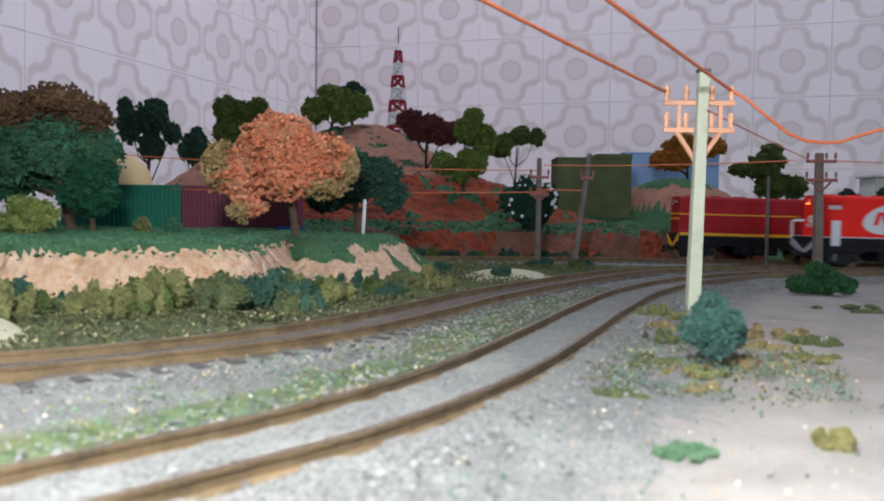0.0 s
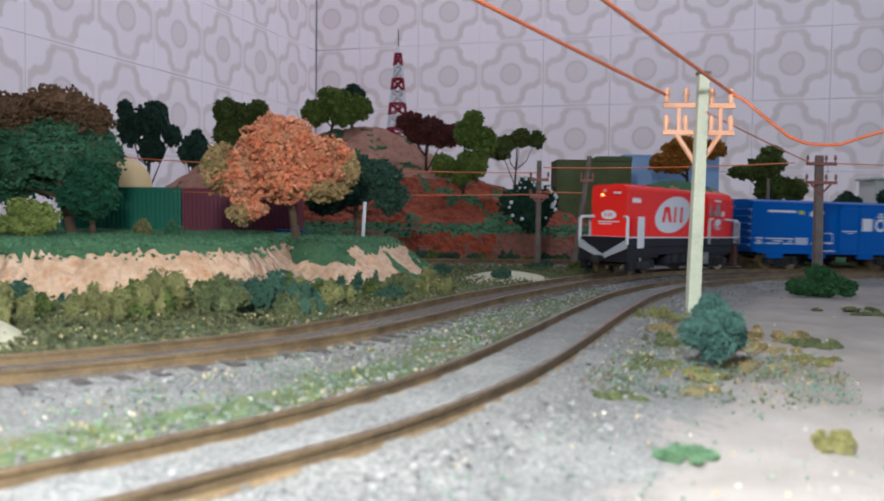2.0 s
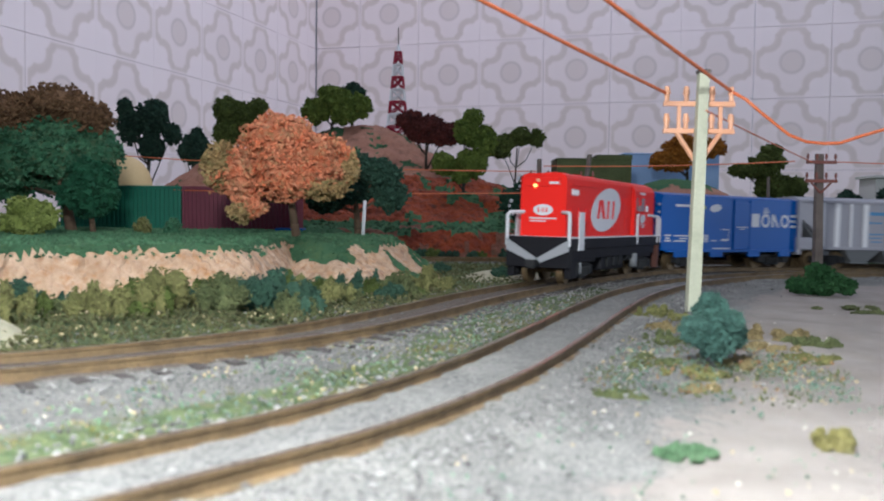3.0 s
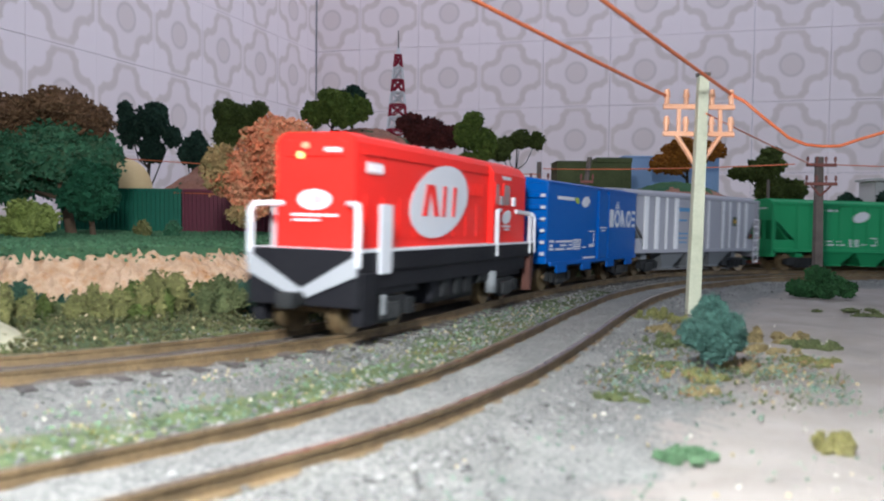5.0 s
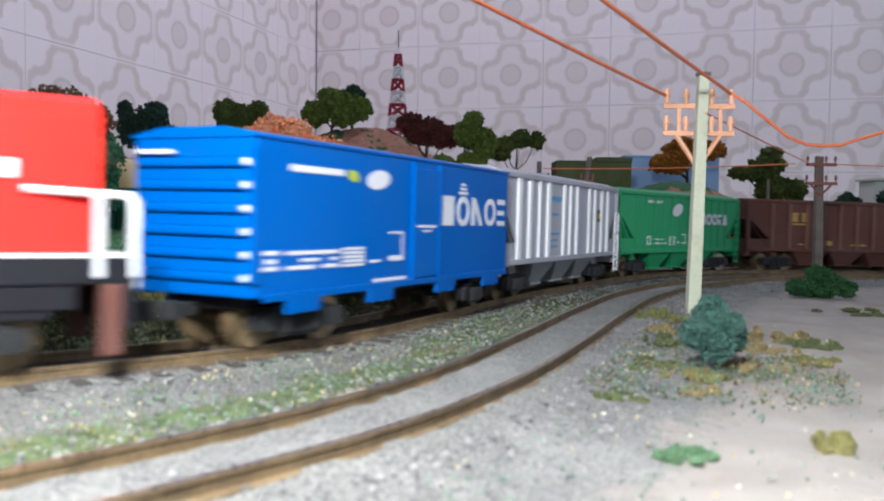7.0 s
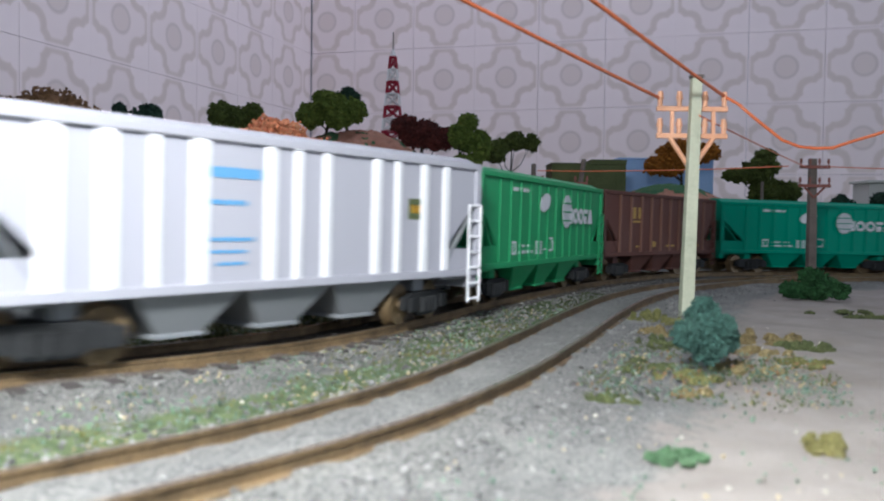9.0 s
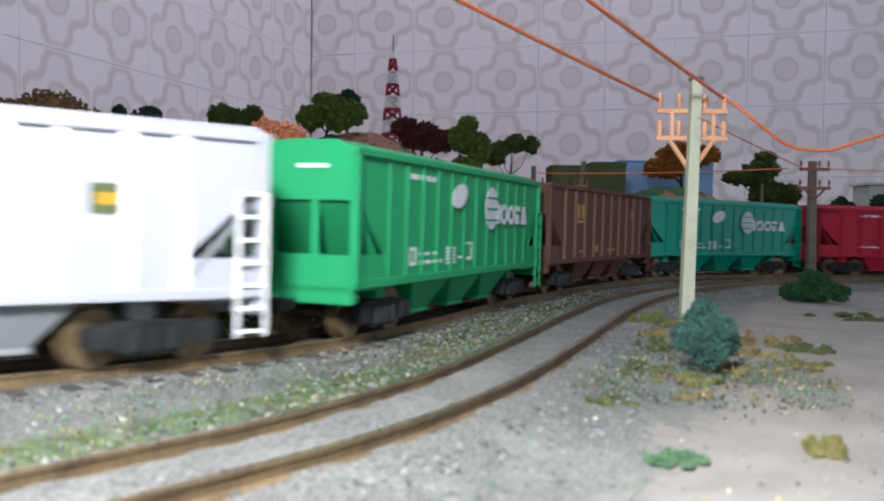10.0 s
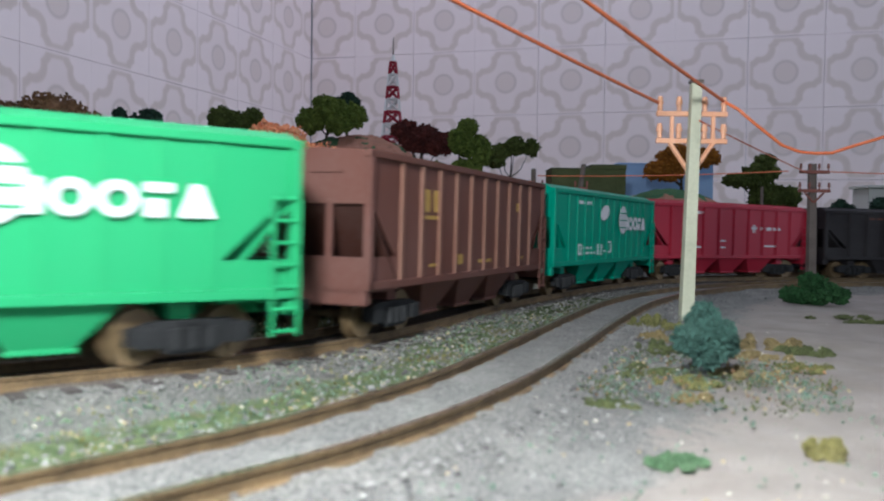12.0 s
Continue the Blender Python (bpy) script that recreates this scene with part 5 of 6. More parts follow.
def shield(vehicle, cx, cz, rx, rz, y, bars=True, mat="red"):
    """An oval company emblem on the +y side, with plain strokes instead of letters."""
    bm = disc(bmesh.new(), cx * mm, cz * mm, rx * mm, rz * mm, y * mm, 48, -0.55)
    e = part("emblem", bm, M["white"], vehicle, "white oval emblem")
    if bars:
        bm = bmesh.new()
        h = rz * 0.42
        slanted(bm, cx + rx * 0.66, cx + rx * 0.51, cz - h, cz + h, -rx * 0.14, y + 0.2)
        slanted(bm, cx + rx * 0.26, cx + rx * 0.09, cz - h, cz + h, rx * 0.16, y + 0.2)
        slanted(bm, cx - rx * 0.02, cx - rx * 0.13, cz - h, cz + h, -rx * 0.05, y + 0.2)
        slanted(bm, cx - rx * 0.40, cx - rx * 0.51, cz - h, cz + h, -rx * 0.05, y + 0.2)
        part("emblem_stroke", bm, M[mat], e, "red slanted strokes")


def ring(bm, cx, cz, rx, rz, w, y, seg=28):
    """A flat upright ring on a side, w wide."""
    vs = []
    for i in range(seg):
        a = 2 * math.pi * i / seg
        c, s = math.cos(a), math.sin(a)
        vs.append([bm.verts.new(((cx + q * c) * mm, yy * mm, (cz + h * s) * mm)) for q, h, yy in ((rx, rz, y), (rx, rz, y + 0.15), (rx - w, rz - w, y + 0.15), (rx - w, rz - w, y))])
    for i in range(seg):
        a, b = vs[i], vs[(i + 1) % seg]
        for k in range(4):
            bm.faces.new((a[k], a[(k + 1) % 4], b[(k + 1) % 4], b[k]))
    bmesh.ops.recalc_face_normals(bm, faces=bm.faces[:])
    return bm


def lamp_material():
    m, nt, b = nodes_of("lit_marker_lamp")
    b.inputs["Base Color"].default_value = (0.9, 0.5, 0.2, 1)
    b.inputs["Emission Color"].default_value = (1.0, 0.35, 0.08, 1)
    b.inputs["Emission Strength"].default_value = 3.0
    return m


def hood_loco(name, label, main, sill, stripe, parked=False):
    v = root(name, Matrix(), label, "locomotive", "railway vehicles")
    fore = 0.6 if parked else 4.6
    def arch(w, z0, z1, cut=2.2):
        return [(-w, z0), (w, z0), (w, z1 - cut), (w - cut * 0.45, z1 - cut * 0.35), (w - cut * 1.3, z1), (-w + cut * 1.3, z1), (-w + cut * 0.45, z1 - cut * 0.35), (-w, z1 - cut)]
    def mx(bm, pts, x0, x1):
        return prism_x(bm, [(y * mm, z * mm) for y, z in pts], x0 * mm, x1 * mm)
    part("deck", mboxes((-75, NOSE + fore, -15, 15, 15.2, 20.4), bevel=0.4), sill, v)
    part("deck_edge", mboxes((-75, NOSE + fore, -15.15, 15.15, 20.0, 20.6)), M[stripe], v)
    hood = part("long_hood", mx(bmesh.new(), arch(10.8, 20.6, 48.4), -34.6, NOSE), main, v)
    for s in (-1, 1):
        for k in range(9):
            x0 = -31 + 9.6 * k
            y = 10.8 * s
            part("hood_door", mboxes((x0, x0 + 8.2, min(y, y + 0.25 * s), max(y, y + 0.25 * s), 23, 33.5)), main, hood)
        bm = bmesh.new()
        mbox(bm, -34, NOSE - 4, min(10.8 * s, 11.3 * s), max(10.8 * s, 11.3 * s), 43.4, 44.1)
        for k in range(5):
            mbox(bm, -30 + k * 4, -27.5 + k * 4, min(10.8 * s, 11.1 * s), max(10.8 * s, 11.1 * s), 36, 40)
        part("hood_rail", bm, main, hood)
    bm = bmesh.new()
    for k in range(3):
        rod(bm, ((10 + 18 * k) * mm, 0, 48.2 * mm), ((10 + 18 * k) * mm, 0, 49.2 * mm), 5.2 * mm, seg=20)
    part("roof_fan", bm, main, hood)
    cab = part("cab", mx(bmesh.new(), arch(12.6, 20.6, 48.6, 4.4), -70, -34.5), main, v)
    for s in (-1, 1):
        a, b2 = sorted((12.6 * s, 12.85 * s))
        for x0, x1 in ((-51.6, -44.8), (-39.5, -36.2)):
            # Opaque pane whose pale colour stands in for a reflection.
            part("cab_window", mboxes((x0, x1, a, b2, 33.6, 40.6)), M["cabglass"], cab, "cab window pane with a pale reflection painted in")
            part("window_frame", mboxes((x0 - 0.5, x0, a, b2 + 0.1, 33.0, 41.2), (x1, x1 + 0.5, a, b2 + 0.1, 33.0, 41.2), (x0, x1, a, b2 + 0.1, 40.6, 41.2), (x0, x1, a, b2 + 0.1, 33.0, 33.6)), main, cab)
        part("arm_rest", mboxes((-56.6, -53.6, a, b2 + 0.6, 33.4, 36.6), bevel=0.3), M["ribwhite"] if not parked else main, cab)
        part("side_mirror", mboxes((-43.2, -40.8, a, b2 + 0.6, 33.4, 36.6), bevel=0.3), M["chute"] if not parked else main, cab)
    part("cab_roof_plate", mboxes((-52.5, -43.5, 12.0, 12.75, 42.4, 43.6)), M["white" if not parked else "yellow"], cab)
    part("nose_lamp_box", mboxes((NOSE, NOSE + 0.6, -8, 8, 42.5, 46.5), bevel=0.3), main, v)
    lit = lamp_material() if not parked else M["lightgrey"]
    for y in (-2.3, 2.3):
        bm = rod(bmesh.new(), ((NOSE + 0.5) * mm, (y * 0.3 - 3) * mm, (44 + y * 0.5) * mm), ((NOSE + 1.2) * mm, (y * 0.3 - 3) * mm, (44 + y * 0.5) * mm), 0.8 * mm, seg=12)
        part("headlight", bm, lit if y < 0 else M["orange"], v, "small orange headlight")
    part("number_board", mboxes((NOSE + 0.6, NOSE + 0.9, 3.0, 7.4, 43.6, 44.6)), M["white"], v)
    # buffer beam, plough and steps at both ends
    for s in (1, -1):
        x = NOSE + fore if s > 0 else -75
        a, b2 = sorted((x - 1.5 * s, x + 0.6 * s))
        part("end_beam", mboxes((a, b2, -15, 15, 7, 20.5), bevel=0.3), M["black"], v)
        bm = bmesh.new()
        for q in (-1, 1):
            pts = [(q * 14.8, 19.5), (q * 14.8, 14.5), (q * 1.5, 9.0), (q * 0.0, 11.0)]
            f = [(y * mm, z * mm) for y, z in pts]
            a2, b3 = sorted(((x + 0.6 * s) * mm, (x + 1.3 * s) * mm))
            prism_x(bm, f, a2, b3)
        part("chevron_plate", bm, M["midgrey"] if not parked else M["yellow"], v, "grey chevron plates")
        a, b2 = sorted((x - (9 if s > 0 else 5) * s, x - 1.5 * s))
        for q in (-1, 1):
            c, d = sorted((q * 12.0, q * 15.2))
            part("step_well", mboxes((a, b2, c, d, 2.5, 15.2), bevel=0.4), M["black"] if s > 0 else M["brown"], v)
        coupler(v, x)
        for q in (-1, 1):
            if not parked:
                h = NOSE if s > 0 else -70
                tube("handrail", [Vector(p) * mm for p in ((x + 0.5 * s, q * 14.7, 16.5), (x + 0.5 * s, q * 14.7, 29.6), (x - 0.3 * s, q * 14.0, 31), (h + 0.4 * s, q * 9.5, 31.2), (h - 0.5 * s, q * 9.3, 31.2))], 0.8 * mm, M["white"], v)
                if s < 0:
                    tube("handrail", [Vector(p) * mm for p in ((-69.5, q * 14.9, 16.5), (-69.5, q * 14.9, 30.2), (-68.6, q * 14.7, 31.2), (-58, q * 13.0, 31.6))], 0.75 * mm, M["white"], v)
    if not parked:
        for q in (-1, 1):
            c, d = sorted((q * 14.9, q * 15.5))
            part("step_guard", mboxes((47.5, 54, c, d, 14.6, 31.5), bevel=0.25), M["white"], v, "tall white step guard")
            part("step_slot", mboxes((50.4, 51, c - 0.02, d + 0.02, 16, 27)), M["lightgrey"], v)
            tube("handrail", [Vector(p) * mm for p in ((-32.5, q * 14.9, 16.5), (-32.5, q * 14.9, 30.4), (-33.2, q * 14.7, 31.4), (-41.5, q * 12.8, 31.8))], 0.75 * mm, M["white"], v)
        shield(v, 7.5, 33.4, 20.5, 10.6, 11.25)
        shield(v, -48, 29.5, 4.4, 2.4, 12.85, False)
        marks(v, [(-52.5, -43.5, 26.0, 26.6), (-51.5, -45.5, 24.9, 25.4)], 12.85)
        part("number_plate", mboxes((45, 53.5, 10.9, 11.15, 38.8, 41.8), bevel=0.1), M["pinkgrey"], v, "pale pinkish number panel")
        marks(v, [(45 + k * 2.3, 46.5 + k * 2.3, 39.3, 41.3) for k in range(4)], 11.15, "ribwhite", "number_bar")
        bm = bmesh.new()
        pts = [(4.6 * math.cos(a), 32.2 + 2.5 * math.sin(a)) for a in np.linspace(0, 2 * math.pi, 28, endpoint=False)]
        prism_x(bm, [(y * mm, z * mm) for y, z in pts], NOSE * mm, (NOSE + 0.3) * mm)
        part("nose_emblem", bm, M["white"], v, "white oval emblem")
        bm = bmesh.new()
        for k in (-2.2, 0, 1.7):
            mbox(bm, NOSE + 0.3, NOSE + 0.4, k - 0.35, k + 0.35, 31.2, 33.2)
        part("nose_emblem_stroke", bm, M["red"], v)
        part("nose_stripe", mboxes((NOSE, NOSE + 0.25, -6.5, 6.5, 28.2, 28.8), (NOSE, NOSE + 0.25, -6, 1.5, 27.0, 27.5)), M["white"], v)
    else:
        for q in (-1, 1):
            c, d = sorted((q * 10.8, q * 11.1))
            part("yellow_stripe", mboxes((-36, NOSE, c, d, 34.4, 35.2)), M["yellow"], v)
            c, d = sorted((q * 15.0, q * 15.4))
            part("sill_stripe", mboxes((-75, NOSE + fore, c, d, 18.6, 20.6)), M["yellow"], v)
        marks(v, [(-28 + 5 * k, -25.4 + 5 * k, 33, 36.4) for k in range(5)], -11.3, "yellow")
        bm = bmesh.new()
        for z in (34.4, 30.6):
            mbox(bm, NOSE, NOSE + 0.3, -10.8, 10.8, z, z + 1.4)
        part("nose_stripe", bm, M["yellow"], v)
    part("frame_skirt", mboxes((-66, NOSE - 4, -14.4, 14.4, 10.8, 15.4), bevel=0.3), M["black"], v)
    part("fuel_tank", mboxes((-17, 17, -13, 13, 4.2, 14.8), bevel=1.5), M["black"], v)
    bm = bmesh.new()
    for k in (-12, -4, 6):
        mbox(bm, k, k + 5, 13.0, 13.8, 6, 12, bevel=0.3)
    part("equipment_box", bm, M["grey"], v)
    if not parked:
        part("brake_cylinder", rod(bmesh.new(), (-29.5 * mm, 14.2 * mm, 4.5 * mm), (-29.5 * mm, 14.2 * mm, 11.5 * mm), 1.9 * mm, seg=14), M["chute"], v, "grey upright brake cylinder", True)
        part("step_plate", mboxes((50, 51.4, 14.6, 15.4, 4.5, 9.5), bevel=0.3), M["chute"], v)
    part("air_tank", rod(bmesh.new(), (-33 * mm, 12 * mm, 10 * mm), (-19 * mm, 12 * mm, 10 * mm), 2.2 * mm, seg=12), M["grey"], v)
    for x in (45, -45):
        bogie(v, x, 2 if not parked else 2, M["grey"], 13.5)
        part("bogie_guard", mboxes((x - 17, x + 17, 12.5, 14.0, 9.0, 13.5), bevel=0.6), M["black"], v)
    return v


def box_car(name, label, mat):
    v = root(name, Matrix(), label, "railway wagon", "railway vehicles")
    part("body", mboxes((-64, 66, -16, 16, 11.5, 43.9), bevel=0.5), mat, v)
    part("roof", prism_x(bmesh.new(), [(y * mm, z * mm) for y, z in ((-16.4, 43.5), (16.4, 43.5), (16.4, 44.1), (8, 45.7), (-8, 45.7), (-16.4, 44.1))], -64.4 * mm, 66.4 * mm), mat, v)
    for s in (-1, 1):
        for k in range(6):
            z = 14.5 + 4.6 * k
            a, b = (66, 67.1) if s > 0 else (-65.1, -64)
            part("end_rib", mboxes((a, b, -14.8, 14.8, z, z + 2.0), bevel=0.7), mat, v)
        a, b = sorted((15.9 * s, 16.7 * s))
        part("door", mboxes((-12.5, 1.5, a, b, 12.5, 41.5), bevel=0.25), mat, v)
        part("door_post", mboxes((1.5, 2.6, a, b + 0.3 if s > 0 else b, 11.5, 43)), mat, v)
        part("door_post", mboxes((-13.6, -12.5, a, b + 0.3 if s > 0 else b, 11.5, 43)), mat, v)
        part("side_sill", mboxes((-63, 63, a, b, 10.6, 12.2), bevel=0.2), mat, v)
        for x in (-50, 50, -18, 18):
            part("sill_bracket", mboxes((x - 6, x + 6, a, b, 7.6, 10.8), bevel=0.3), mat, v)
    part("corner_flash", mboxes((64.2, 67.3, 15.4, 16.35, 14.5, 41.5)), mat, v)
    # Pale tips at the front left corner: rib highlights put into the colour.
    for k in range(6):
        z = 14.6 + 4.6 * k
        part("rib_tip", mboxes((66.0, 67.2, 13.3, 16.2, z + 0.2, z + 1.6), bevel=0.4), M["lightgrey"], v, "pale rib tip with the highlight put into its colour")
    marks(v, [(35, 55, 37.4, 38.8)], 16.05)
    part("yellow_badge", disc(bmesh.new(), 31 * mm, 37.6 * mm, 2.2 * mm, 1.4 * mm, 16.05 * mm, 20, 0.4), M["badgegreen"], v, "small yellow-green badge")
    shield(v, 19.6, 37.3, 5.0, 2.4, 16.05, False)
    # the name and its crest as plain blocks, rings and bars
    y = 16.05
    part("name_block", mboxes((-23, -15.4, y, y + 0.15, 26.4, 34.8)), M["white"], v, "white name shape")
    part("name_ring", ring(bmesh.new(), -29.4, 30.6, 4.4, 4.4, 1.7, y), M["white"], v, "white name shape")
    bm = slanted(bmesh.new(), -37.6, -35.6, 26.4, 34.8, 0, y)
    slanted(bm, -43.6, -41.4, 26.4, 34.8, 5.6, y)
    part("name_bar", bm, M["white"], v, "white name shape")
    part("name_ring", ring(bmesh.new(), -49.4, 30.6, 4.4, 4.3, 1.7, y), M["white"], v, "white name shape")
    part("name_bar", mboxes((-61.4, -55.4, y, y + 0.15, 33.2, 34.8), (-60.8, -55.4, y, y + 0.15, 29.8, 31.3), (-61.4, -55.4, y, y + 0.15, 26.4, 28)), M["white"], v, "white name shape")
    marks(v, [(-32.4, -26.4, 35.5, 36.3), (-31.6, -27.2, 36.8, 37.5), (-30.8, -28, 38, 38.7)], 16.05)
    marks(v, [(58.6, 64, 20.0, 20.9), (58.6, 64, 16.8, 17.7), (59.6, 63, 18.2, 19.2), (36.4, 56, 19.9, 20.7), (46, 56, 16.8, 17.6), (36.4, 43, 16.8, 17.6), (44, 51, 18.4, 19.1), (37, 40, 18.4, 19.1), (18, 23, 17.2, 17.8), (5, 21, 12.4, 13.2)], 16.05)
    marks(v, [(25.6, 35, 16.7 + 0.95 * k, 17.3 + 0.95 * k) for k in range(5)], 16.05)
    marks(v, [(6.8, 13.6, 24.2, 24.7), (6.8, 13.6, 17.4, 18.6), (6.8, 7.2, 18.6, 24.2)], 16.05)
    marks(v, [(-10.4, 0, 25.8, 26.4), (-7.5, -3, 24.6, 25.1)], 16.75)
    for x in (44, -44):
        bogie(v, x, 2, M["grey"])
    for x in (66, -64):
        coupler(v, x)
    part("underframe", mboxes((-62, 62, -9, 9, 8.5, 11.6), bevel=0.4), M["black"], v)
    part("end_grab", mboxes((67.2, 67.8, -14, -4, 40.2, 41.0)), M["white"], v)
    return v


def hopper(name, label, mat, style, low=None):
    """A covered hopper wagon with sloped ends, ribs and discharge chutes."""
    v = root(name, Matrix(), label, "railway wagon", "railway vehicles")
    H, Wd, L = style.get("high", 44.6), 16.0, 75.0
    ridge = style.get("ridge", 2.3)
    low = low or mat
    for s in (-1, 1):
        a, b = sorted((Wd * s, (Wd - 0.8) * s))
        bm = mprism(bmesh.new(), [(-L, H), (-L, 35.5), (-L + 16.5, 20.4), (-L + 16.5, 13.5), (L - 16.5, 13.5), (L - 16.5, 20.4), (L, 35.5), (L, H)], a, b)
        part("side_sheet", bm, mat, v)
        n = style["ribs"]
        for x, w in style.get("rib_list") or [(-L + 18.5 + (2 * L - 37) * k / (n - 1), style["rib"]) for k in range(n)]:
            a, b = sorted((Wd * s, (Wd + style.get("proud", 0.9)) * s))
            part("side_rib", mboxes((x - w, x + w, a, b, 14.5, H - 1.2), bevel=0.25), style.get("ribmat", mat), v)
        a, b = sorted(((Wd + 1.1) * s, (Wd - 0.9) * s))
        part("top_rail", mboxes((-L - 0.4, L + 0.4, a, b, H - 1.2, H + 0.6), bevel=0.3), mat, v)
        part("bottom_rail", mboxes((-L, L, a, b, 12.6, 14.6), bevel=0.3), mat, v)
        for e in (-1, 1):
            c, d = sorted((L * e, (L - 2.2) * e))
            post = part("corner_post", mboxes((c, d, a, b, 12.6, H), bevel=0.25), mat, v)
            bm = bmesh.new()
            y = (Wd + 1.4) * s
            for xx in (L * e - 0.6 * e, L * e - 6.4 * e):
                rod(bm, (xx * mm, y * mm, 5.0 * mm), (xx * mm, y * mm, 33 * mm), 0.42 * mm, seg=6)
            for z in (6, 10.5, 15.0, 19.5, 24, 28.5, 33):
                rod(bm, ((L - 0.6) * e * mm, y * mm, z * mm), ((L - 6.4) * e * mm, y * mm, z * mm), 0.42 * mm, seg=6)
            if e < 0 or s < 0:
                part("ladder", bm, mat if style.get("ladder") is None else style["ladder"], v)
            else:
                bm.free()
            part("bay_panel", mprism(bmesh.new(), [((L - 2.2) * e, 14.6), ((L - 2.2) * e, 20.4), ((L - 16.5) * e, 20.4), ((L - 16.5) * e, 14.6)], *sorted(((Wd - 0.1) * s, (Wd - 0.8) * s))), mat, v)
    for e in (-1, 1):
        # A style's own slope colour is darker: the end bay's shade painted in.
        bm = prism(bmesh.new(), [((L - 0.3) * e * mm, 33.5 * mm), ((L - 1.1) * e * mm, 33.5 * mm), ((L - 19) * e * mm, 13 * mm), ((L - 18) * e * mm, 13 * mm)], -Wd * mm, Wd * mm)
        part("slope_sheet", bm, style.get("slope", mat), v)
        c, d = sorted((L * e, (L - 0.9) * e))
        part("end_sheet", mboxes((c, d, -Wd, Wd, 33, H)), mat, v)
        part("end_lower_sheet", mboxes((c, d, -Wd, Wd, 12.6, 20.4)), mat, v)
        for y in (-6.5, 5.0):
            part("end_post", mboxes((c - 0.1, d + 0.1, y, y + 1.8, 13, 34), bevel=0.2), mat, v)
        part("end_sill", mboxes((min(L * e, (L - 3) * e), max(L * e, (L - 3) * e), -Wd, Wd, 9.0, 13.5), bevel=0.4), mat, v)
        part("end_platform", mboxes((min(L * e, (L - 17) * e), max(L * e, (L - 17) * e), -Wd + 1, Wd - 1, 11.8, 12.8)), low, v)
        coupler(v, L * e)
        part("end_bar", mboxes((L * e - 0.0 if e > 0 else L * e - 0.4, L * e + 0.4 if e > 0 else L * e, 1, 9.5, 40.4, 41.3)), M["white"] if style.get("globe") else mat, v)
    part("roof", prism_x(bmesh.new(), [(y * mm, z * mm) for y, z in ((-Wd - 0.3, H), (Wd + 0.3, H), (Wd - 4.5, H + ridge), (-Wd + 4.5, H + ridge))], -L * mm, L * mm), style.get("roof", mat), v)
    part("roof_walk", mboxes((-L + 4, L - 4, -3, 3, H + ridge - 0.1, H + ridge + 0.7), bevel=0.2), style.get("roof", mat), v)
    for cx in (-27, 0, 27):
        bm = bmesh.new()
        t = [bm.verts.new((p[0] * mm, p[1] * mm, 13.2 * mm)) for p in ((cx - 13.6, -15.6), (cx + 13.6, -15.6), (cx + 13.6, 15.6), (cx - 13.6, 15.6))]
        u = [bm.verts.new((p[0] * mm, p[1] * mm, 4.2 * mm)) for p in ((cx - 5.5, -11.5), (cx + 5.5, -11.5), (cx + 5.5, 11.5), (cx - 5.5, 11.5))]
        bm.faces.new(u)
        bm.faces.new(t[::-1])
        for i in range(4):
            bm.faces.new((t[i], t[(i + 1) % 4], u[(i + 1) % 4], u[i]))
        bmesh.ops.recalc_face_normals(bm, faces=bm.faces[:])
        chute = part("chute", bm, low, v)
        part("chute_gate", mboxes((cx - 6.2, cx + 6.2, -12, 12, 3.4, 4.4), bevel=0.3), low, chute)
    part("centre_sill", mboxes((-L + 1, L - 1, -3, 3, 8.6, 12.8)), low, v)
    for x in (52, -52):
        bogie(v, x, 2, M["grey"])
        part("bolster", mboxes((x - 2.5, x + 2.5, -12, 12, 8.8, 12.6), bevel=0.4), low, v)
    y = Wd + 1.05
    for rows, m in style.get("marks", ()):
        marks(v, rows, Wd + 0.02, m)
    if style.get("shield"):
        shield(v, style["shield"], 36.4, 5.6, 3.6, Wd + 0.9, False)
    if style.get("globe"):
        gx = style["globe"]
        g = part("globe_emblem", disc(bmesh.new(), gx * mm, 33.5 * mm, 6.2 * mm, 6.8 * mm, (Wd + 0.95) * mm, 36), M["lightgrey"], v, "pale round emblem")
        bm = bmesh.new()
        for k in (-3.6, 0, 3.6):
            slanted(bm, gx - 5.4, gx + 5.4, 33 + k, 33.6 + k, 0, Wd + 1.2)
        part("globe_line", bm, mat, g)
        bm = bmesh.new()
        xx, y = gx - 4.5, Wd + 1.05
        mbox(bm, xx - 3.6, xx - 1.8, y, y + 0.15, 28.6, 35)
        slanted(bm, xx - 1.9, xx, 28.6, 33, 1.2, y)
        ring(bm, xx - 8.2, 31.8, 3.7, 3.4, 1.7, y)
        ring(bm, xx - 16.2, 31.8, 3.8, 3.4, 1.7, y)
        mbox(bm, xx - 26.4, xx - 21, y, y + 0.15, 33.2, 35)
        mbox(bm, xx - 25, xx - 21, y, y + 0.15, 28.6, 32)
        mprism(bm, [(xx - 34.6, 28.6), (xx - 27.2, 28.6), (xx - 29.8, 35), (xx - 32, 35)], y, y + 0.15)
        part("name_shape", bm, M["white"], v, "white plain name shapes")
    return v


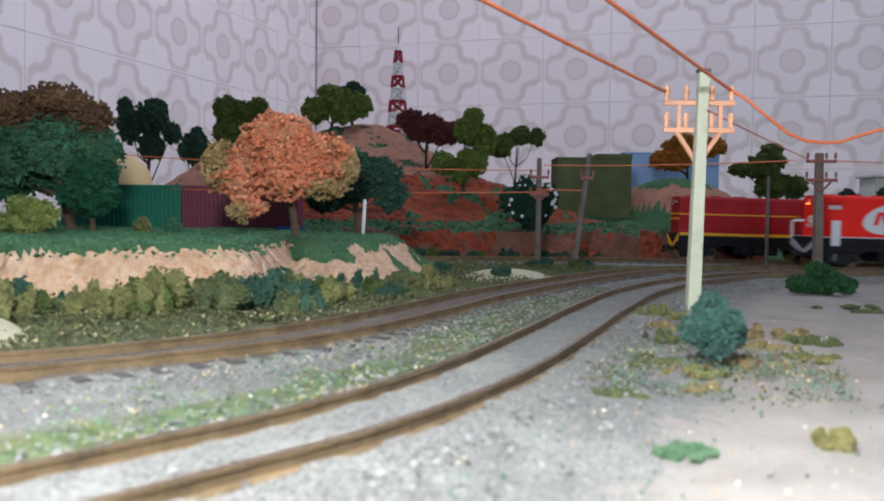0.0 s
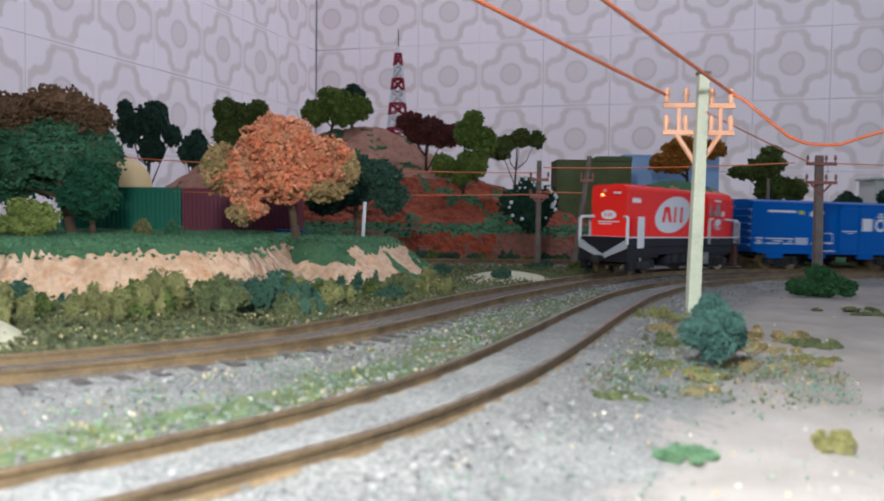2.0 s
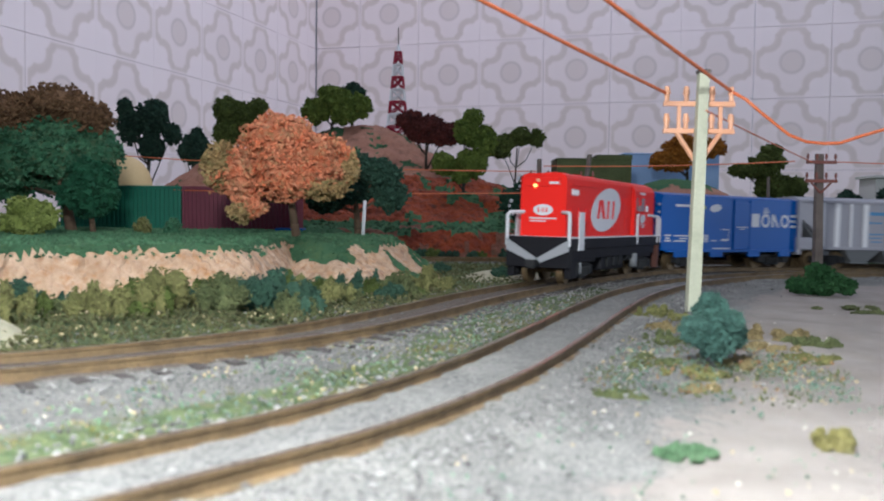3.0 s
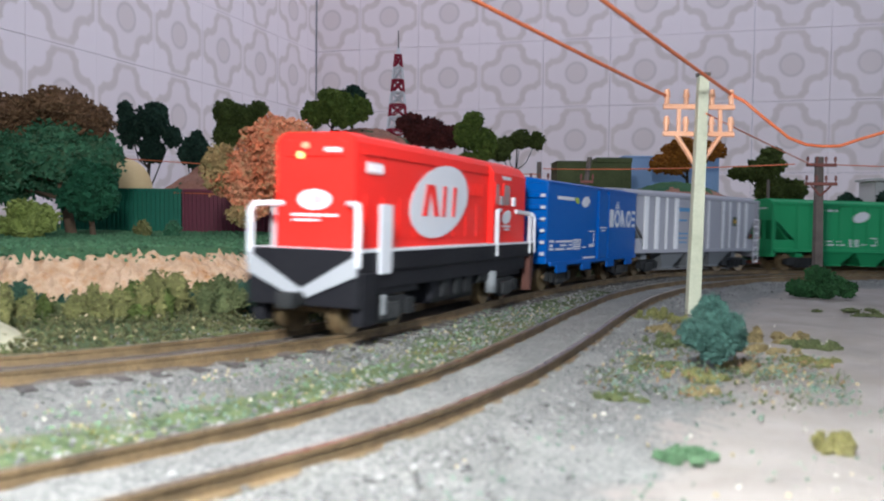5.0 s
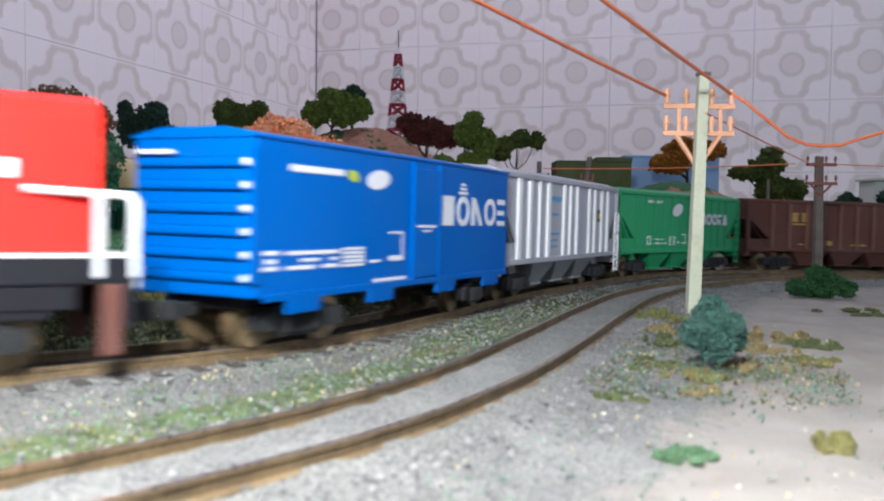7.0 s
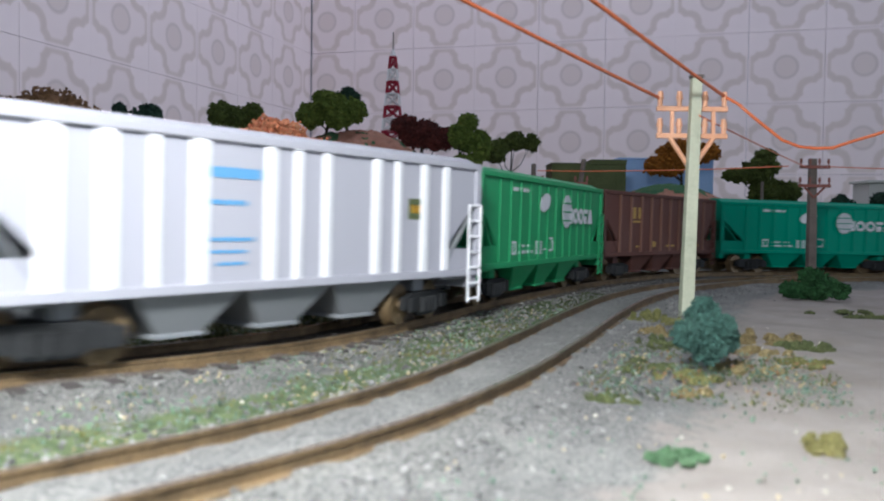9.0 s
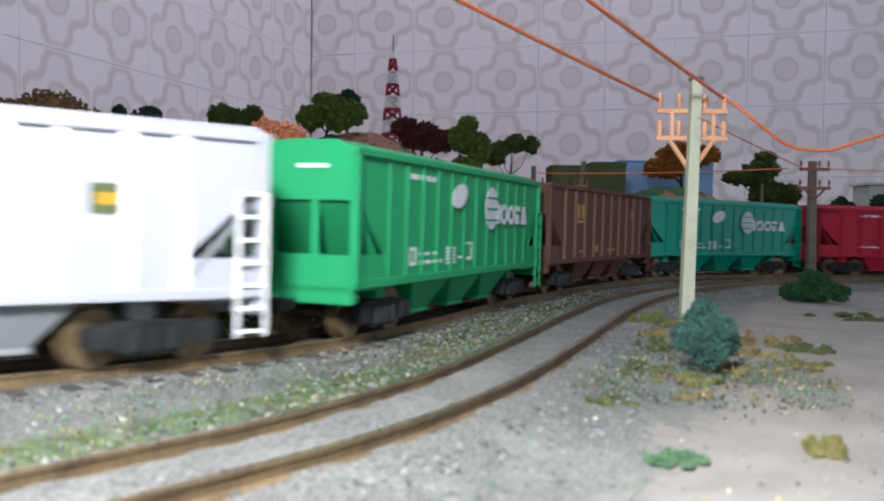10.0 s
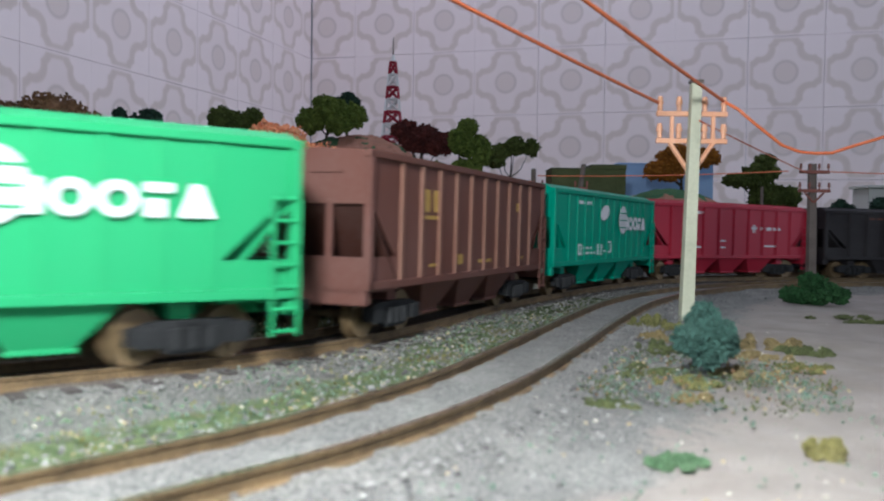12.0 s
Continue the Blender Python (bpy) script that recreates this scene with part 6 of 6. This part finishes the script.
SMALL_MARKS = [(40, 44, 17, 17.8), (40, 44, 21, 21.8), (40, 40.6, 17.8, 21), (43.4, 44, 17.8, 21), (30, 37, 17.2, 18.2), (31, 37, 19.6, 20.4), (22, 28, 17.2, 18.2), (24, 28, 19.6, 20.4), (6, 9, 18, 18.6), (-2, 2, 17.4, 18.2), (-2, -1.5, 18.2, 22.2), (-2, 3, 22.2, 22.8)]
BLOCK = [(11.5, 18.5, 16.6 + 1.05 * k, 17.3 + 1.05 * k) for k in range(5)]
TOP_MARKS = [(39, 44, 39.6, 41.0), (31, 37, 39.6, 41.0), (28, 29.5, 39.6, 41.0)]
GREEN_STYLE = dict(ribs=12, rib=0.8, proud=0.55, shield=11, globe=-17.5, marks=((SMALL_MARKS + BLOCK + TOP_MARKS, "white"),))
TRAIN = []


def build_train():
    loco = hood_loco("diesel_locomotive", "bright red hood locomotive with white oval emblem and black frame", M["red"], M["black"], "white")
    TRAIN.append((loco, 0.066, 0.045))
    TRAIN.append((box_car("box_wagon", "blue box wagon with ribbed ends and white lettering bars", M["blue"]), 0.2215, 0.044))
    # Lower parts of this wagon are a darker grey than its sides.
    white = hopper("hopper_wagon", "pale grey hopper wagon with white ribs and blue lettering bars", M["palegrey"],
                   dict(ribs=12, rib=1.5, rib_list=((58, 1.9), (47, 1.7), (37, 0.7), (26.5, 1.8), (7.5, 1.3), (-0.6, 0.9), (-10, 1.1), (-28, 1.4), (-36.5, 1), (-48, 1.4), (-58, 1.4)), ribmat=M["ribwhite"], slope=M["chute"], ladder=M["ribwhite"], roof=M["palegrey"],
                        marks=(([(10, 24, 36, 38.2), (14, 24, 30.5, 31.5), (12, 24, 23, 23.8), (14, 24, 20.5, 21.2), (14, 22, 18, 18.7)], "paleblue"), ([(-48.5, -41.5, 28.5, 34)], "olive"), ([(-47.5, -42.5, 30.2, 32.3)], "yellow"))), M["chute"])
    TRAIN.append((white, 0.3635, 0.052))
    green = hopper("hopper_wagon", "bright green hopper wagon with white round emblem and lettering bars", M["green"], GREEN_STYLE)
    TRAIN.append((green, 0.5305, 0.052))
    # Slope sheets in darker brown carry the shade of the open end bays.
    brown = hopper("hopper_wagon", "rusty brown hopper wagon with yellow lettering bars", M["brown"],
                   dict(ribs=10, rib=0.9, high=45.2, ridge=0.9, ribmat=M["tanrib"], slope=M["slopeshade"], marks=(([(38, 42, 32, 38), (30, 35, 32, 38), (30, 42, 30, 31), (12, 16, 17, 20), (33, 37, 17, 17.8), (-8, -2, 17, 18), (-14, -9, 17, 18), (-44, -41, 34, 37), (-50, -47, 17, 18)], "dullyellow"),)))
    TRAIN.append((brown, 0.6955, 0.052))
    teal = hopper("hopper_wagon", "sea-green hopper wagon with white round emblem and lettering bars", M["teal"], GREEN_STYLE)
    TRAIN.append((teal, 0.8605, 0.052))
    red = hopper("hopper_wagon", "crimson hopper wagon with small white lettering bars", M["crimson"],
                 dict(ribs=9, rib=0.8, marks=((TOP_MARKS + [(8, 13, 19, 20), (8, 13, 23, 24), (-22, -17, 31, 32.4), (-20.3, -18.7, 29, 34), (-30, -26, 30.6, 32.6), (-37, -32, 30.6, 32.6), (-46, -39, 30.6, 32.6), (-44, -30, 20, 21), (30, 37, 19, 20), (39, 44, 19, 20)], "white"),)))
    TRAIN.append((red, 1.0255, 0.052))
    black = hopper("hopper_wagon", "sooty black hopper wagon with dull lettering bars", M["soot"], dict(ribs=10, rib=0.9, marks=((TOP_MARKS, "brown"),)))
    TRAIN.append((black, 1.1905, 0.052))
    park = hood_loco("diesel_locomotive", "parked dark red hood locomotive with yellow stripes", M["deepred"], M["black"], "yellow", True)
    park.matrix_world = PARKED
    for v in [q[0] for q in TRAIN] + [park]:
        squeeze(v)


def squeeze(v):
    """The bodies are a little lower and narrower than drawn above."""
    m = Matrix.Diagonal((1, 0.98, 0.985, 1))
    for ob in v.children_recursive:
        if ob.name.split(".")[0] not in ("bogie", "side_frame", "wheelset"):
            ob.data.transform(m)


PARKED = TILT @ pose(0.237, 0.672, RAIL_Z - 0.0008, 0, 0, 182)


# ---- motion along the line ----
def line_at(s):
    s = s + BEFORE - 0.0002
    return np.array([np.interp(s, MAIN_S, MAIN_LINE[:, 0]), np.interp(s, MAIN_S, MAIN_LINE[:, 1])])


RUN = [(0, 0.3284), (2, 0.5335), (4, 0.7245), (6, 0.9099), (8, 1.0955), (10, 1.2728), (12, 1.432)]


def nose_at(t):
    """Way of the locomotive's hood front along the line, smooth through RUN."""
    ts = [r[0] for r in RUN]
    i = min(max(int(np.searchsorted(ts, t, side="right")) - 1, 0), len(RUN) - 2)
    (t0, a), (t1, b) = RUN[i], RUN[i + 1]
    m0 = (b - RUN[i - 1][1]) / (t1 - RUN[i - 1][0]) if i else (b - a) / (t1 - t0)
    m1 = (RUN[i + 2][1] - a) / (RUN[i + 2][0] - t0) if i + 2 < len(RUN) else (b - a) / (t1 - t0)
    h = t1 - t0
    u = (t - t0) / h
    return (2 * u ** 3 - 3 * u ** 2 + 1) * a + (u ** 3 - 2 * u ** 2 + u) * h * m0 + (-2 * u ** 3 + 3 * u ** 2) * b + (u ** 3 - u ** 2) * h * m1


def heading(s):
    d = line_at(s + 0.004) - line_at(s - 0.004)
    return math.atan2(d[1], d[0])


def motions():
    times = [k / 10 for k in range(121)]
    for v, back, piv in TRAIN:
        rows, turns = [], ([], [])
        for t in times:
            s = nose_at(t) - back
            f, r = line_at(s + piv), line_at(s - piv)
            c, yaw = (f + r) / 2, math.atan2(f[1] - r[1], f[0] - r[0])
            rows.append((t, TILT @ pose(c[0], c[1], RAIL_Z, 0, 0, math.degrees(yaw))))
            for k, sg in enumerate((1, -1)):
                dh = (heading(s + sg * piv) - yaw + math.pi) % (2 * math.pi) - math.pi
                turns[k].append((t, pose(sg * piv, 0, 0, 0, 0, math.degrees(dh))))
        walk(v, rows)
        for b, owner, x in BOGIES:
            if owner == v:
                walk(b, turns[0 if x > 0 else 1])
    rolling = {v for v, _, _ in TRAIN}
    for w, x in WHEELS:
        if w.parent.parent in rolling:
            walk(w, [(k / 15, pose(x, 0, 0.0054, 0, math.degrees((nose_at(k / 15) - RUN[0][1]) / 0.0054), 0)) for k in range(181)])


room()
ground()
track("main_track", MAIN_LINE, "curved main track with brown rails in grey ballast")
track("siding_track", SIDE_LINE, "curved siding with brown rails in grey ballast")
track("back_track", BACK_LINE, "dark far track below the red hillside")
bank_left()
bank_right()
red_hills()
trees()
buildings()
tower()
poles()
wires()
ground_cover()
build_train()
motions()
